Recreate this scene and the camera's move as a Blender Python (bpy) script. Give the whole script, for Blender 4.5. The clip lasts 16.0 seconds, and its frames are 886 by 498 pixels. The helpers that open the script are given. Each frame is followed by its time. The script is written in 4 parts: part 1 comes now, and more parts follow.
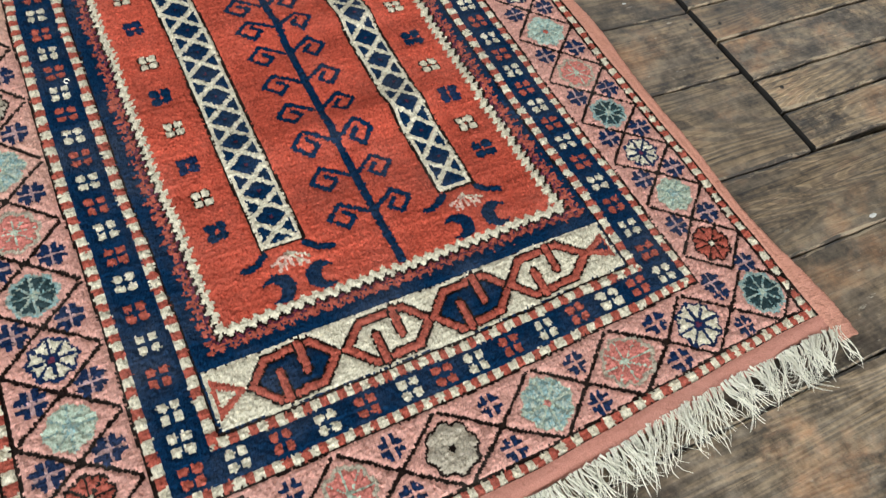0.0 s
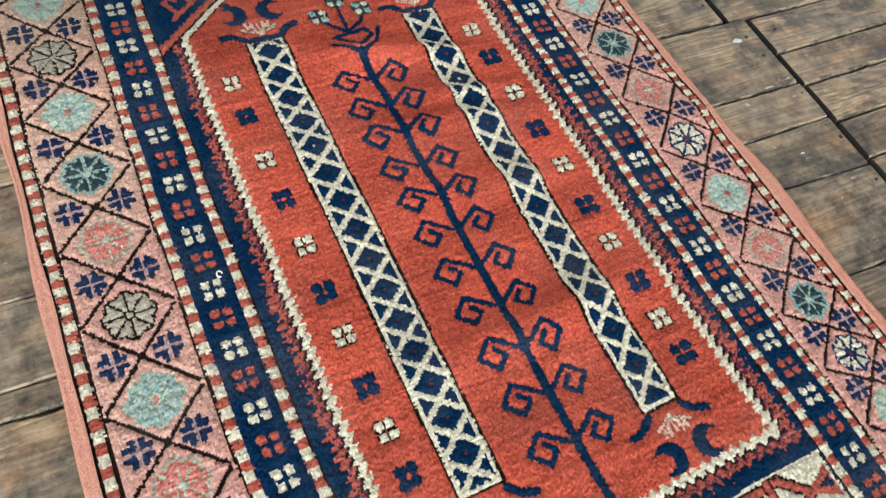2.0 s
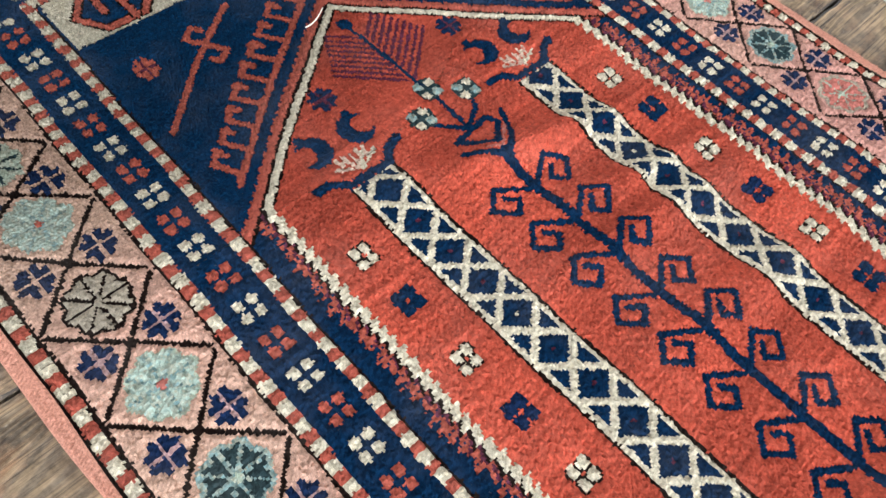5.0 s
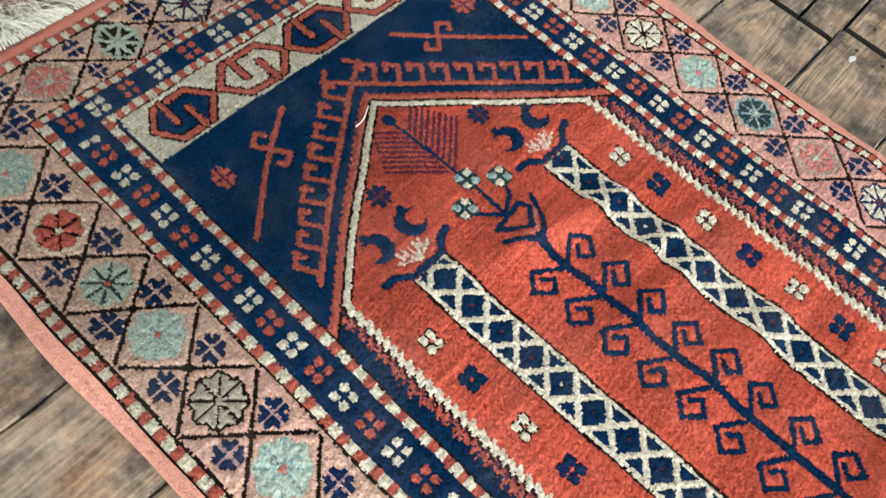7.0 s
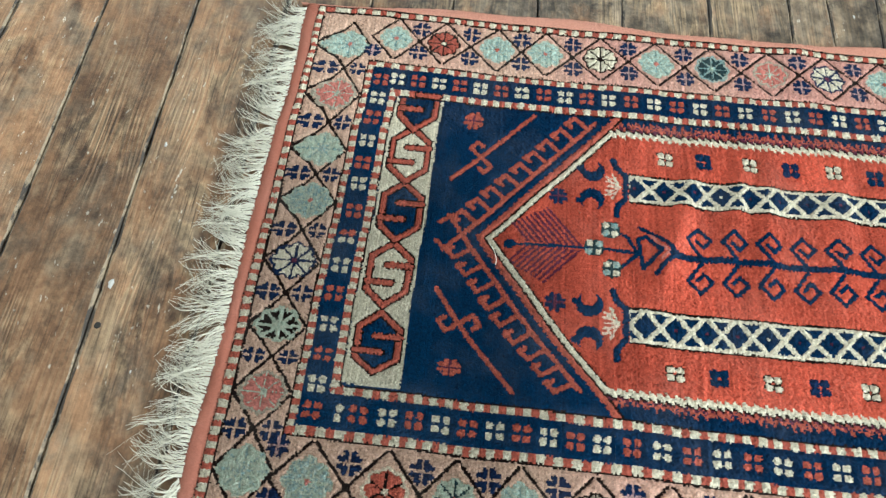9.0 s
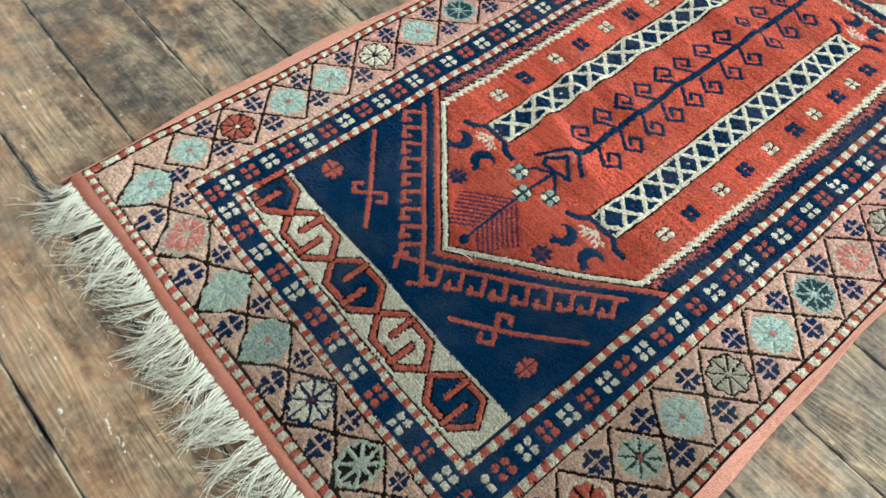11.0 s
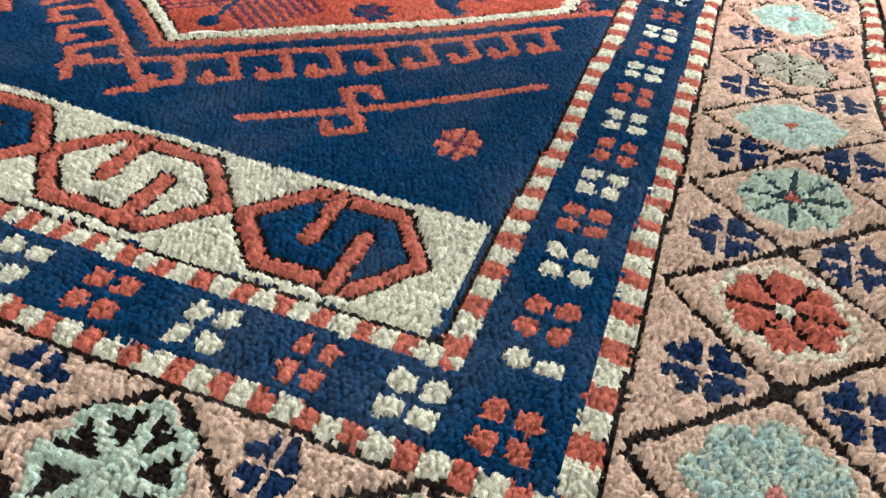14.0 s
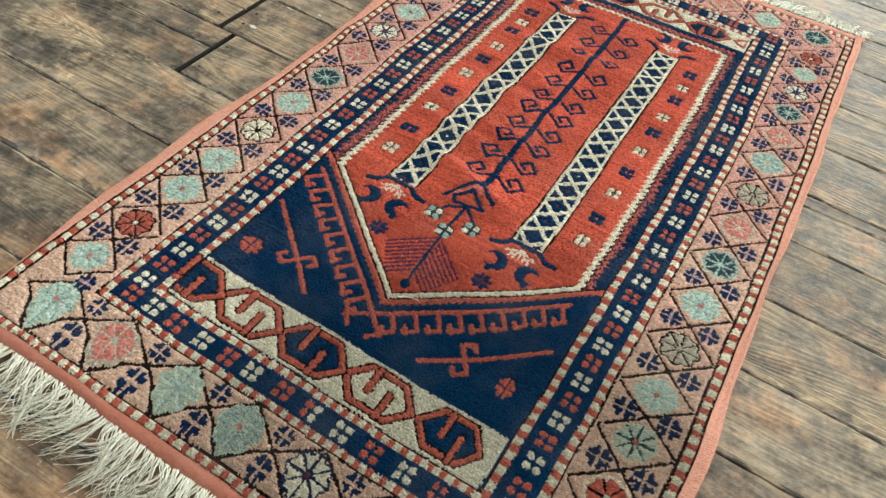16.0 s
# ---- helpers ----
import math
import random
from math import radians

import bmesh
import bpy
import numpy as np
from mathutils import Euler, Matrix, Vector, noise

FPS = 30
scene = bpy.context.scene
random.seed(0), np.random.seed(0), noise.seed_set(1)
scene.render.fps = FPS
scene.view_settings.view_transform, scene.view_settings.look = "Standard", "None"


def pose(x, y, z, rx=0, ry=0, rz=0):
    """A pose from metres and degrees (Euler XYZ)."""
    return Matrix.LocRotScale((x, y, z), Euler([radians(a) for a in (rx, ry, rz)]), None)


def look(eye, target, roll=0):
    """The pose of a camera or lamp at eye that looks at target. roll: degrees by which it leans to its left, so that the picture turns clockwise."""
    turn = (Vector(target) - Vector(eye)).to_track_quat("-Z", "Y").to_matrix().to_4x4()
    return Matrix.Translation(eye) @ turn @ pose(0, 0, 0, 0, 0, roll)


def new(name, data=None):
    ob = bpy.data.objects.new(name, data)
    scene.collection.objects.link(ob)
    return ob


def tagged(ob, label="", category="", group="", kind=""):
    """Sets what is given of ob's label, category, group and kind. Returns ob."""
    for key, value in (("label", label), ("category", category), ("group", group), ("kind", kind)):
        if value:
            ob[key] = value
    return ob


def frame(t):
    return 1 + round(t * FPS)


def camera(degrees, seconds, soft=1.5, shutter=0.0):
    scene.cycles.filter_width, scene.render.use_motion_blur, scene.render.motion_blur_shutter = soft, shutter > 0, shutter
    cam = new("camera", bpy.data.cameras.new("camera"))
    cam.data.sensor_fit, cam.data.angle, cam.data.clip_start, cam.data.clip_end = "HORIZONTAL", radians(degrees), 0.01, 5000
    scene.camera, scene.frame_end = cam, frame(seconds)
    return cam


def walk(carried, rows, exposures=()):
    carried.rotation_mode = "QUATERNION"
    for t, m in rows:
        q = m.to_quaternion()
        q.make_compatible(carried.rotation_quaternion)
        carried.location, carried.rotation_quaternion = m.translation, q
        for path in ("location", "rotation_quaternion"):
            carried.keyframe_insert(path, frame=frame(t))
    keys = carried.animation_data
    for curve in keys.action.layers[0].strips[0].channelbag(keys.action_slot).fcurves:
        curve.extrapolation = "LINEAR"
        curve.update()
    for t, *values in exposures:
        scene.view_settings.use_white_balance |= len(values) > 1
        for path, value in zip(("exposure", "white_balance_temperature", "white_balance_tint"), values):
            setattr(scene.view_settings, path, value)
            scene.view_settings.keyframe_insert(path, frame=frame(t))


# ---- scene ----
cam = camera(60.2, 16.0, soft=1.35, shutter=0.15)
PATH = [
    (0, (-0.301, -1.074, 0.875), (0.378, -0.188, -0.785), 13.1),
    (0.5, (-0.319, -0.963, 0.911), (0.359, -0.078, -0.749), 11.1),
    (1, (-0.399, -0.839, 0.921), (0.306, -0.003, -0.753), 12.9),
    (1.5, (-0.433, -0.753, 0.905), (0.288, 0.054, -0.777), 15.7),
    (2, (-0.407, -0.64, 0.895), (0.281, 0.187, -0.791), 16.4),
    (2.5, (-0.395, -0.536, 0.886), (0.248, 0.318, -0.805), 15.6),
    (3, (-0.451, -0.454, 0.88), (0.186, 0.384, -0.821), 14.3),
    (3.5, (-0.531, -0.347, 0.898), (0.166, 0.427, -0.809), 14.2),
    (3.7, (-0.548, -0.31, 0.903), (0.192, 0.444, -0.796), 14.5),
    (5.8, (-0.476, -0.057, 0.589), (0.414, 0.486, -1.118), 13.4),
    (6, (-0.48, -0.052, 0.589), (0.417, 0.481, -1.117), 14.3),
    (6.5, (-0.51, -0.032, 0.677), (0.374, 0.472, -1.044), 15.9),
    (7, (-0.54, 0.031, 0.893), (0.304, 0.478, -0.864), 16.1),
    (7.5, (-0.566, 0.123, 1.076), (0.277, 0.517, -0.695), 13.5),
    (8, (-0.63, 0.275, 1.168), (0.311, 0.538, -0.577), 10.5),
    (8.5, (-0.682, 0.408, 1.174), (0.296, 0.53, -0.566), 7.6),
    (8.7, (-0.672, 0.461, 1.157), (0.294, 0.554, -0.591), 5.6),
    (10.8, (-0.562, 0.989, 1.093), (0.265, 0.305, -0.594), 5.7),
    (11, (-0.497, 0.997, 1.031), (0.291, 0.195, -0.623), 5.5),
    (11.5, (-0.379, 0.973, 0.796), (0.233, -0.058, -0.805), 7.9),
    (12, (-0.339, 0.942, 0.569), (0.212, -0.201, -0.977), 7.4),
    (12.5, (-0.314, 0.962, 0.394), (0.179, -0.322, -1.058), 6.7),
    (13, (-0.329, 0.958, 0.29), (0.134, -0.465, -1.036), 6.1),
    (13.5, (-0.344, 0.939, 0.251), (0.098, -0.533, -1.029), 5.6),
    (14, (-0.355, 0.937, 0.248), (0.073, -0.553, -1.015), 5.6),
    (14.5, (-0.344, 0.956, 0.295), (0.092, -0.544, -0.953), 5.9),
    (15, (-0.303, 1.025, 0.462), (0.168, -0.466, -0.786), 6.3),
    (15.5, (-0.298, 1.121, 0.663), (0.241, -0.302, -0.634), 6.7),
    (16, (-0.381, 1.176, 0.973), (0.158, -0.067, -0.498), 9.6),
]
EXPOSURES = [(0, -0.50, 6250, 10), (1, -0.32, 6180, 9), (2.5, -0.26, 6150, 10), (3.7, -0.24, 6200, 12), (6, -0.02, 6200, 16), (7, 0.0, 6150, 11), (8.5, 0.0, 5980, 4), (10.8, 0.08, 5880, 1), (12, 0.64, 5900, 1), (12.6, 0.86, 6030, 6), (14.5, 0.92, 6030, 6), (15, 0.70, 5850, 0), (15.5, 0.20, 5950, -3), (16, 0.0, 6400, 3)]
walk(cam, [(t, look(eye, target, roll)) for t, eye, target, roll in PATH], EXPOSURES)

# ---- light: a room with tall windows in the south wall ----
world = bpy.data.worlds.new("sky")
scene.world = world
world.use_nodes = True
wn = world.node_tree
sky = wn.nodes.new("ShaderNodeTexSky")
sky.sky_type = "NISHITA"
sky.sun_disc = False
sky.sun_elevation = radians(38)
sky.sun_rotation = radians(200)
wn.links.new(sky.outputs[0], wn.nodes["Background"].inputs[0])
wn.nodes["Background"].inputs[1].default_value = 0.12

sun_data = bpy.data.lights.new("sun", "SUN")
sun_data.energy, sun_data.angle, sun_data.color = 1.2, radians(12), (1.0, 0.95, 0.88)
sun = new("sun", sun_data)
sun.matrix_world = look((-1.5, -6, 12), (-1.5, -3, 6))

ROOM_X0, ROOM_X1, ROOM_Y0, ROOM_Y1, ROOM_H = -3.0, 3.2, -4.6, 4.0, 2.9
FLOOR_Z = -0.012
WINDOWS = [(-2.5, -1.0), (-0.6, 0.9)]
WEST_WINDOWS = [(-1.6, -0.2), (0.9, 2.3)]
EAST_WINDOW = (0.8, 2.4)
SILL, HEAD = 0.6, 2.6


def window_light(eye, target, width, power):
    pane_light = bpy.data.lights.new("window_daylight", "AREA")
    pane_light.shape, pane_light.size, pane_light.size_y = "RECTANGLE", width, HEAD - SILL - 0.1
    pane_light.energy, pane_light.color = power, (0.89, 0.96, 1.0)
    new("window_daylight", pane_light).matrix_world = look(eye, target)


MID_Z = (SILL + HEAD) / 2
for w0, w1 in WINDOWS:
    window_light(((w0 + w1) / 2, ROOM_Y0 + 0.02, MID_Z), ((w0 + w1) / 2, 0, MID_Z - 0.4), w1 - w0 - 0.1, 235.0)
for w0, w1 in WEST_WINDOWS:
    window_light((ROOM_X0 + 0.02, (w0 + w1) / 2, MID_Z), (0, (w0 + w1) / 2, MID_Z - 0.3), w1 - w0 - 0.1, 68.0)
window_light((ROOM_X1 - 0.02, sum(EAST_WINDOW) / 2, MID_Z), (0, sum(EAST_WINDOW) / 2, MID_Z - 0.3), EAST_WINDOW[1] - EAST_WINDOW[0] - 0.1, 90.0)


# ---- materials ----
def material(name):
    m = bpy.data.materials.new(name)
    m.use_nodes = True
    nt = m.node_tree
    return m, nt, nt.nodes["Principled BSDF"]


def node(nt, kind, **values):
    n = nt.nodes.new(kind)
    for key, value in values.items():
        n.inputs[key].default_value = value
    return n


def mixed(nt, a, b, factor, blend="MIX"):
    n = nt.nodes.new("ShaderNodeMix")
    n.data_type, n.blend_type = "RGBA", blend
    for socket, value in ((n.inputs[0], factor), (n.inputs[6], a), (n.inputs[7], b)):
        if hasattr(value, "links"):
            nt.links.new(value, socket)
        else:
            socket.default_value = value if isinstance(value, (int, float)) else (*value, 1)
    return n.outputs[2]


def ramp(nt, source, low, high, a=0.0, b=1.0):
    n = nt.nodes.new("ShaderNodeMapRange")
    n.inputs[1].default_value, n.inputs[2].default_value, n.inputs[3].default_value, n.inputs[4].default_value = low, high, a, b
    nt.links.new(source, n.inputs[0])
    return n.outputs[0]


def noise_of(nt, vector, scale, detail=3.0, rough=0.55):
    n = node(nt, "ShaderNodeTexNoise", Scale=scale, Detail=detail, Roughness=rough)
    if vector:
        nt.links.new(vector, n.inputs["Vector"])
    return n.outputs["Fac"]


def stretched(nt, vector, scale, shift=None):
    n = nt.nodes.new("ShaderNodeMapping")
    n.inputs["Scale"].default_value = scale
    nt.links.new(vector, n.inputs["Vector"])
    if shift:
        nt.links.new(shift, n.inputs["Location"])
    return n.outputs[0]


def bumped(nt, bsdf, height, strength, distance, normal=None):
    b = node(nt, "ShaderNodeBump", Strength=strength, Distance=distance)
    nt.links.new(height, b.inputs["Height"])
    if normal:
        nt.links.new(normal, b.inputs["Normal"])
    nt.links.new(b.outputs[0], bsdf.inputs["Normal"])


def wool_material(name, colour=None, attribute=None, scale=900.0, sheen=0.0, thin=0.0, stain=0.30):
    m, nt, bsdf = material(name)
    geo = nt.nodes.new("ShaderNodeNewGeometry")
    fine = noise_of(nt, geo.outputs["Position"], scale, 3, 0.6)
    wide = noise_of(nt, geo.outputs["Position"], 9.0, 3, 0.6)
    if attribute:
        at = nt.nodes.new("ShaderNodeAttribute")
        at.attribute_name = attribute
        base = at.outputs["Vector"]
    else:
        base = colour
    base = mixed(nt, base, (0, 0, 0), ramp(nt, fine, 0.38, 0.62, stain, 0.0))
    base = mixed(nt, base, (0.55, 0.5, 0.42), ramp(nt, wide, 0.45, 0.8, 0.0, 0.06))
    nt.links.new(base, bsdf.inputs["Base Color"])
    bsdf.inputs["Roughness"].default_value = 0.92
    bsdf.inputs["Specular IOR Level"].default_value = 0.06
    bsdf.inputs["Sheen Weight"].default_value = sheen
    if attribute:
        soft = node(nt, "ShaderNodeGamma", Gamma=0.72)
        nt.links.new(at.outputs["Vector"], soft.inputs["Color"])
        nt.links.new(soft.outputs[0], bsdf.inputs["Sheen Tint"])
    bsdf.inputs["Sheen Roughness"].default_value = 0.28
    lay = None
    if thin:
        # the cut ends of one knot catch the light together
        tuft = nt.nodes.new("ShaderNodeAttribute")
        tuft.attribute_name = "lay"
        lay = tuft.outputs["Vector"]
    bumped(nt, bsdf, fine, 0.1 if thin else 0.8, 0.0006 if thin else 0.0018, lay)
    if thin:
        # light shines through the tips of the yarn
        through_tip, both = nt.nodes.new("ShaderNodeBsdfTranslucent"), node(nt, "ShaderNodeMixShader", Fac=thin)
        nt.links.new(base, through_tip.inputs["Color"])
        nt.links.new(bsdf.outputs[0], both.inputs[1])
        nt.links.new(through_tip.outputs[0], both.inputs[2])
        nt.links.new(both.outputs[0], nt.nodes["Material Output"].inputs["Surface"])
    return m


WOOL = wool_material("dyed_wool", attribute="dye", sheen=0.05)
WOOL_TUFT = wool_material("dyed_wool_tuft", attribute="dye", scale=1700.0, sheen=0.07, stain=0.45)
WOOL_TIP = wool_material("dyed_wool_tip", attribute="dye", sheen=0.17, thin=0.2, stain=0.08)
SELVEDGE_WOOL = wool_material("selvedge_wool", (0.64, 0.295, 0.205), scale=500)
KILIM_WOOL = wool_material("kilim_wool", (0.36, 0.128, 0.084), scale=700)
SOUTH_KILIM_WOOL = wool_material("pink_kilim_wool", (0.56, 0.245, 0.18), scale=700)
COTTON = wool_material("fringe_cotton", (0.86, 0.81, 0.66), scale=700, stain=0.12)


def plank_material():
    """Old boards: dark stain and dirt, worn through to tan wood where the grain stands out, with rusty patches and pale specks."""
    m, nt, bsdf = material("worn_plank")
    geo, info = nt.nodes.new("ShaderNodeNewGeometry"), nt.nodes.new("ShaderNodeObjectInfo")
    pos = geo.outputs["Position"]

    def math_node(kind, a, b=None, c=None):
        n = nt.nodes.new("ShaderNodeMath")
        n.operation = kind
        for k, value in enumerate((a, b, c)):
            if value is None:
                continue
            if hasattr(value, "links"):
                nt.links.new(value, n.inputs[k])
            else:
                n.inputs[k].default_value = value
        return n.outputs[0]

    comb = nt.nodes.new("ShaderNodeCombineXYZ")
    for k, size in enumerate((37.0, 11.0, 5.0)):
        nt.links.new(math_node("MULTIPLY", info.outputs["Random"], size), comb.inputs[k])
    shift = comb.outputs[0]
    bend = noise_of(nt, stretched(nt, pos, (1.0, 7.0, 7.0), shift), 1.0, 2.0, 0.4)
    rings = ramp(nt, math_node("SINE", math_node("MULTIPLY", bend, 210.0)), -0.5, 0.7)
    fibre = noise_of(nt, stretched(nt, pos, (9.0, 330.0, 80.0), shift), 1.0, 4, 0.65)
    streak = noise_of(nt, stretched(nt, pos, (3.0, 46.0, 12.0), shift), 1.0, 5, 0.65)
    patch = noise_of(nt, stretched(nt, pos, (4.5, 8.0, 6.0), shift), 1.0, 6, 0.68)
    cloud = noise_of(nt, stretched(nt, pos, (5.0, 7.0, 5.0)), 1.4, 6, 0.7)
    speck = noise_of(nt, stretched(nt, pos, (70.0, 150.0, 90.0)), 1.0, 4, 0.75)
    mottle = noise_of(nt, pos, 38.0, 5, 0.7)
    grainy = ramp(nt, noise_of(nt, stretched(nt, pos, (2.6, 4.0, 2.0), shift), 1.0, 4, 0.6), 0.47, 0.62)
    dark, olive, tan, rust, umber = (0.032, 0.024, 0.017), (0.150, 0.122, 0.090), (0.46, 0.32, 0.18), (0.235, 0.120, 0.058), (0.195, 0.136, 0.086)
    axes = nt.nodes.new("ShaderNodeSeparateXYZ")
    nt.links.new(pos, axes.inputs[0])
    trodden = math_node("MULTIPLY", ramp(nt, axes.outputs["Y"], 0.5, 1.15), 0.36)
    wide = math_node("ADD", noise_of(nt, stretched(nt, pos, (1.6, 2.2, 1.0)), 1.3, 5, 0.65), math_node("SUBTRACT", trodden, 0.08))
    col = mixed(nt, dark, olive, ramp(nt, math_node("MULTIPLY_ADD", streak, 0.25, math_node("MULTIPLY_ADD", mottle, 0.35, math_node("MULTIPLY", cloud, 0.40))), 0.36, 0.62))
    col = mixed(nt, col, umber, ramp(nt, wide, 0.46, 0.72, 0.0, 0.75))
    col = mixed(nt, col, rust, ramp(nt, math_node("MULTIPLY_ADD", trodden, 0.42, cloud), 0.51, 0.68, 0.0, 0.85))
    stain = noise_of(nt, stretched(nt, pos, (3.1, 3.7, 3.0)), 1.0, 6, 0.62)
    col = mixed(nt, col, (0.045, 0.034, 0.026), ramp(nt, stain, 0.54, 0.66, 0.0, 0.6))
    grain = math_node("MULTIPLY", ramp(nt, fibre, 0.33, 0.60, 0.35, 1.0), ramp(nt, rings, 0.0, 1.0, 0.25, 1.0))
    # bare worn patches, raised to the south to paint in the boards' glare
    bare = math_node("MULTIPLY", ramp(nt, math_node("ADD", math_node("MULTIPLY_ADD", mottle, 0.40, patch), ramp(nt, axes.outputs["Y"], -0.4, 0.6, 0.045, 0.0)), 0.60, 0.73, 0.0, 1.0), math_node("MULTIPLY", grain, ramp(nt, grainy, 0.0, 1.0, 0.22, 1.0)))
    col = mixed(nt, col, tan, bare)
    thin = math_node("MULTIPLY", ramp(nt, fibre, 0.32, 0.48, 0.85, 0.0), ramp(nt, grainy, 0.0, 1.0, 0.28, 1.0))
    col = mixed(nt, col, (0.020, 0.015, 0.011), thin)
    col = mixed(nt, col, (0.028, 0.021, 0.016), math_node("MULTIPLY", ramp(nt, rings, 0.55, 1.0), ramp(nt, grainy, 0.0, 1.0, 0.05, 0.55)))
    col = mixed(nt, col, (0.42, 0.39, 0.33), ramp(nt, speck, 0.69, 0.76, 0.0, 0.55))
    chip = noise_of(nt, stretched(nt, pos, (30.0, 75.0, 50.0)), 1.0, 3, 0.7)
    col = mixed(nt, col, (0.52, 0.46, 0.36), math_node("MULTIPLY", ramp(nt, chip, 0.665, 0.70, 0.0, 0.8), ramp(nt, wide, 0.42, 0.62)))
    scuff = noise_of(nt, stretched(nt, pos, (24.0, 90.0, 60.0), shift), 1.0, 5, 0.8)
    col = mixed(nt, col, (0.30, 0.25, 0.19), math_node("MULTIPLY", ramp(nt, scuff, 0.62, 0.70, 0.0, 0.5), ramp(nt, cloud, 0.45, 0.6)))
    toned = nt.nodes.new("ShaderNodeVectorMath")
    toned.operation = "SCALE"
    nt.links.new(col, toned.inputs[0])
    tone = math_node("MULTIPLY", ramp(nt, math_node("MULTIPLY_ADD", streak, 0.25, math_node("MULTIPLY_ADD", mottle, 0.35, math_node("MULTIPLY", patch, 0.40))), 0.38, 0.62, 0.42, 1.75), ramp(nt, info.outputs["Random"], 0.0, 1.0, 0.75, 1.3))
    nt.links.new(tone, toned.inputs["Scale"])
    nt.links.new(toned.outputs[0], bsdf.inputs["Base Color"])
    nt.links.new(ramp(nt, math_node("MULTIPLY_ADD", fibre, 0.4, math_node("MULTIPLY", mottle, 0.6)), 0.35, 0.62, 0.50, 0.85), bsdf.inputs["Roughness"])
    bsdf.inputs["Specular IOR Level"].default_value = 0.22
    carved = math_node("MULTIPLY", math_node("MULTIPLY_ADD", fibre, 0.7, math_node("MULTIPLY", rings, 0.35)), ramp(nt, grainy, 0.0, 1.0, 0.2, 0.9))
    relief = math_node("MULTIPLY_ADD", mottle, 0.8, math_node("MULTIPLY_ADD", cloud, 1.2, carved))
    bumped(nt, bsdf, relief, 0.85, 0.0032)
    return m


PLANK = plank_material()


def worn_edge_material():
    """Splintered board edges: raw pale wood here and there, dirt elsewhere."""
    m, nt, bsdf = material("worn_plank_edge")
    geo = nt.nodes.new("ShaderNodeNewGeometry")
    chips = noise_of(nt, stretched(nt, geo.outputs["Position"], (16.0, 40.0, 20.0)), 1.0, 6, 0.75)
    fine = noise_of(nt, stretched(nt, geo.outputs["Position"], (60.0, 300.0, 200.0)), 1.0, 3, 0.6)
    pale = mixed(nt, (0.40, 0.31, 0.20), (0.20, 0.14, 0.085), fine)
    nt.links.new(mixed(nt, (0.050, 0.038, 0.028), pale, ramp(nt, chips, 0.47, 0.57)), bsdf.inputs["Base Color"])
    bsdf.inputs["Roughness"].default_value = 0.75
    bumped(nt, bsdf, fine, 0.5, 0.002)
    return m


PLANK_EDGE = worn_edge_material()


def plain_material(name, colour, rough=0.8, vary=0.15, scale=6.0):
    m, nt, bsdf = material(name)
    geo = nt.nodes.new("ShaderNodeNewGeometry")
    n = noise_of(nt, geo.outputs["Position"], scale, 5, 0.6)
    nt.links.new(mixed(nt, colour, tuple(c * (1 - 2 * vary) for c in colour), n), bsdf.inputs["Base Color"])
    bsdf.inputs["Roughness"].default_value = rough
    bumped(nt, bsdf, n, 0.2, 0.002)
    return m


PLASTER = plain_material("plaster", (0.50, 0.47, 0.43))
CEILING_PAINT = plain_material("ceiling_paint", (0.60, 0.58, 0.54))
DARK_GAP = plain_material("dark_gap", (0.02, 0.016, 0.012), 0.9)
WHITE_PAINT = plain_material("white_paint", (0.55, 0.53, 0.48), 0.5)
DOWN = plain_material("white_down", (0.78, 0.80, 0.79), 0.85)
FRAME_PAINT = plain_material("frame_paint", (0.75, 0.73, 0.70), 0.5)


# ---- mesh helpers ----
def part(name, bm, mat, parent=None, label=""):
    me = bpy.data.meshes.new(name)
    bm.to_mesh(me)
    bm.free()
    me.materials.append(mat)
    ob = new(name, me)
    ob.parent = parent
    if label:
        tagged(ob, label)
    return ob


def box(bm, x0, x1, y0, y1, z0, z1):
    m = Matrix.LocRotScale(((x0 + x1) / 2, (y0 + y1) / 2, (z0 + z1) / 2), None, (x1 - x0, y1 - y0, z1 - z0))
    return bmesh.ops.create_cube(bm, size=1.0, matrix=m)["verts"]


def mesh_from_arrays(name, verts, faces, corners, mat, parent=None, label="", colours=None, smooth=False, lay=None):
    """A mesh from numpy arrays: faces all with the same number of corners; colours one dye for each face."""
    me = bpy.data.meshes.new(name)
    nf = len(faces)
    me.vertices.add(len(verts))
    me.vertices.foreach_set("co", np.ascontiguousarray(verts, dtype=np.float32).ravel())
    me.loops.add(nf * corners)
    me.loops.foreach_set("vertex_index", np.ascontiguousarray(faces, dtype=np.int32).ravel())
    me.polygons.add(nf)
    me.polygons.foreach_set("loop_start", np.arange(0, nf * corners, corners, dtype=np.int32))
    me.polygons.foreach_set("use_smooth", np.full(nf, smooth))
    if colours is not None:
        dye = me.attributes.new("dye", "FLOAT_VECTOR", "FACE")
        dye.data.foreach_set("vector", np.ascontiguousarray(colours, dtype=np.float32).ravel())
    if lay is not None:
        way = me.attributes.new("lay", "FLOAT_VECTOR", "FACE")
        way.data.foreach_set("vector", np.ascontiguousarray(lay, dtype=np.float32).ravel())
    me.update(calc_edges=True)
    me.materials.append(mat)
    ob = new(name, me)
    ob.parent = parent
    if label:
        tagged(ob, label)
    return ob


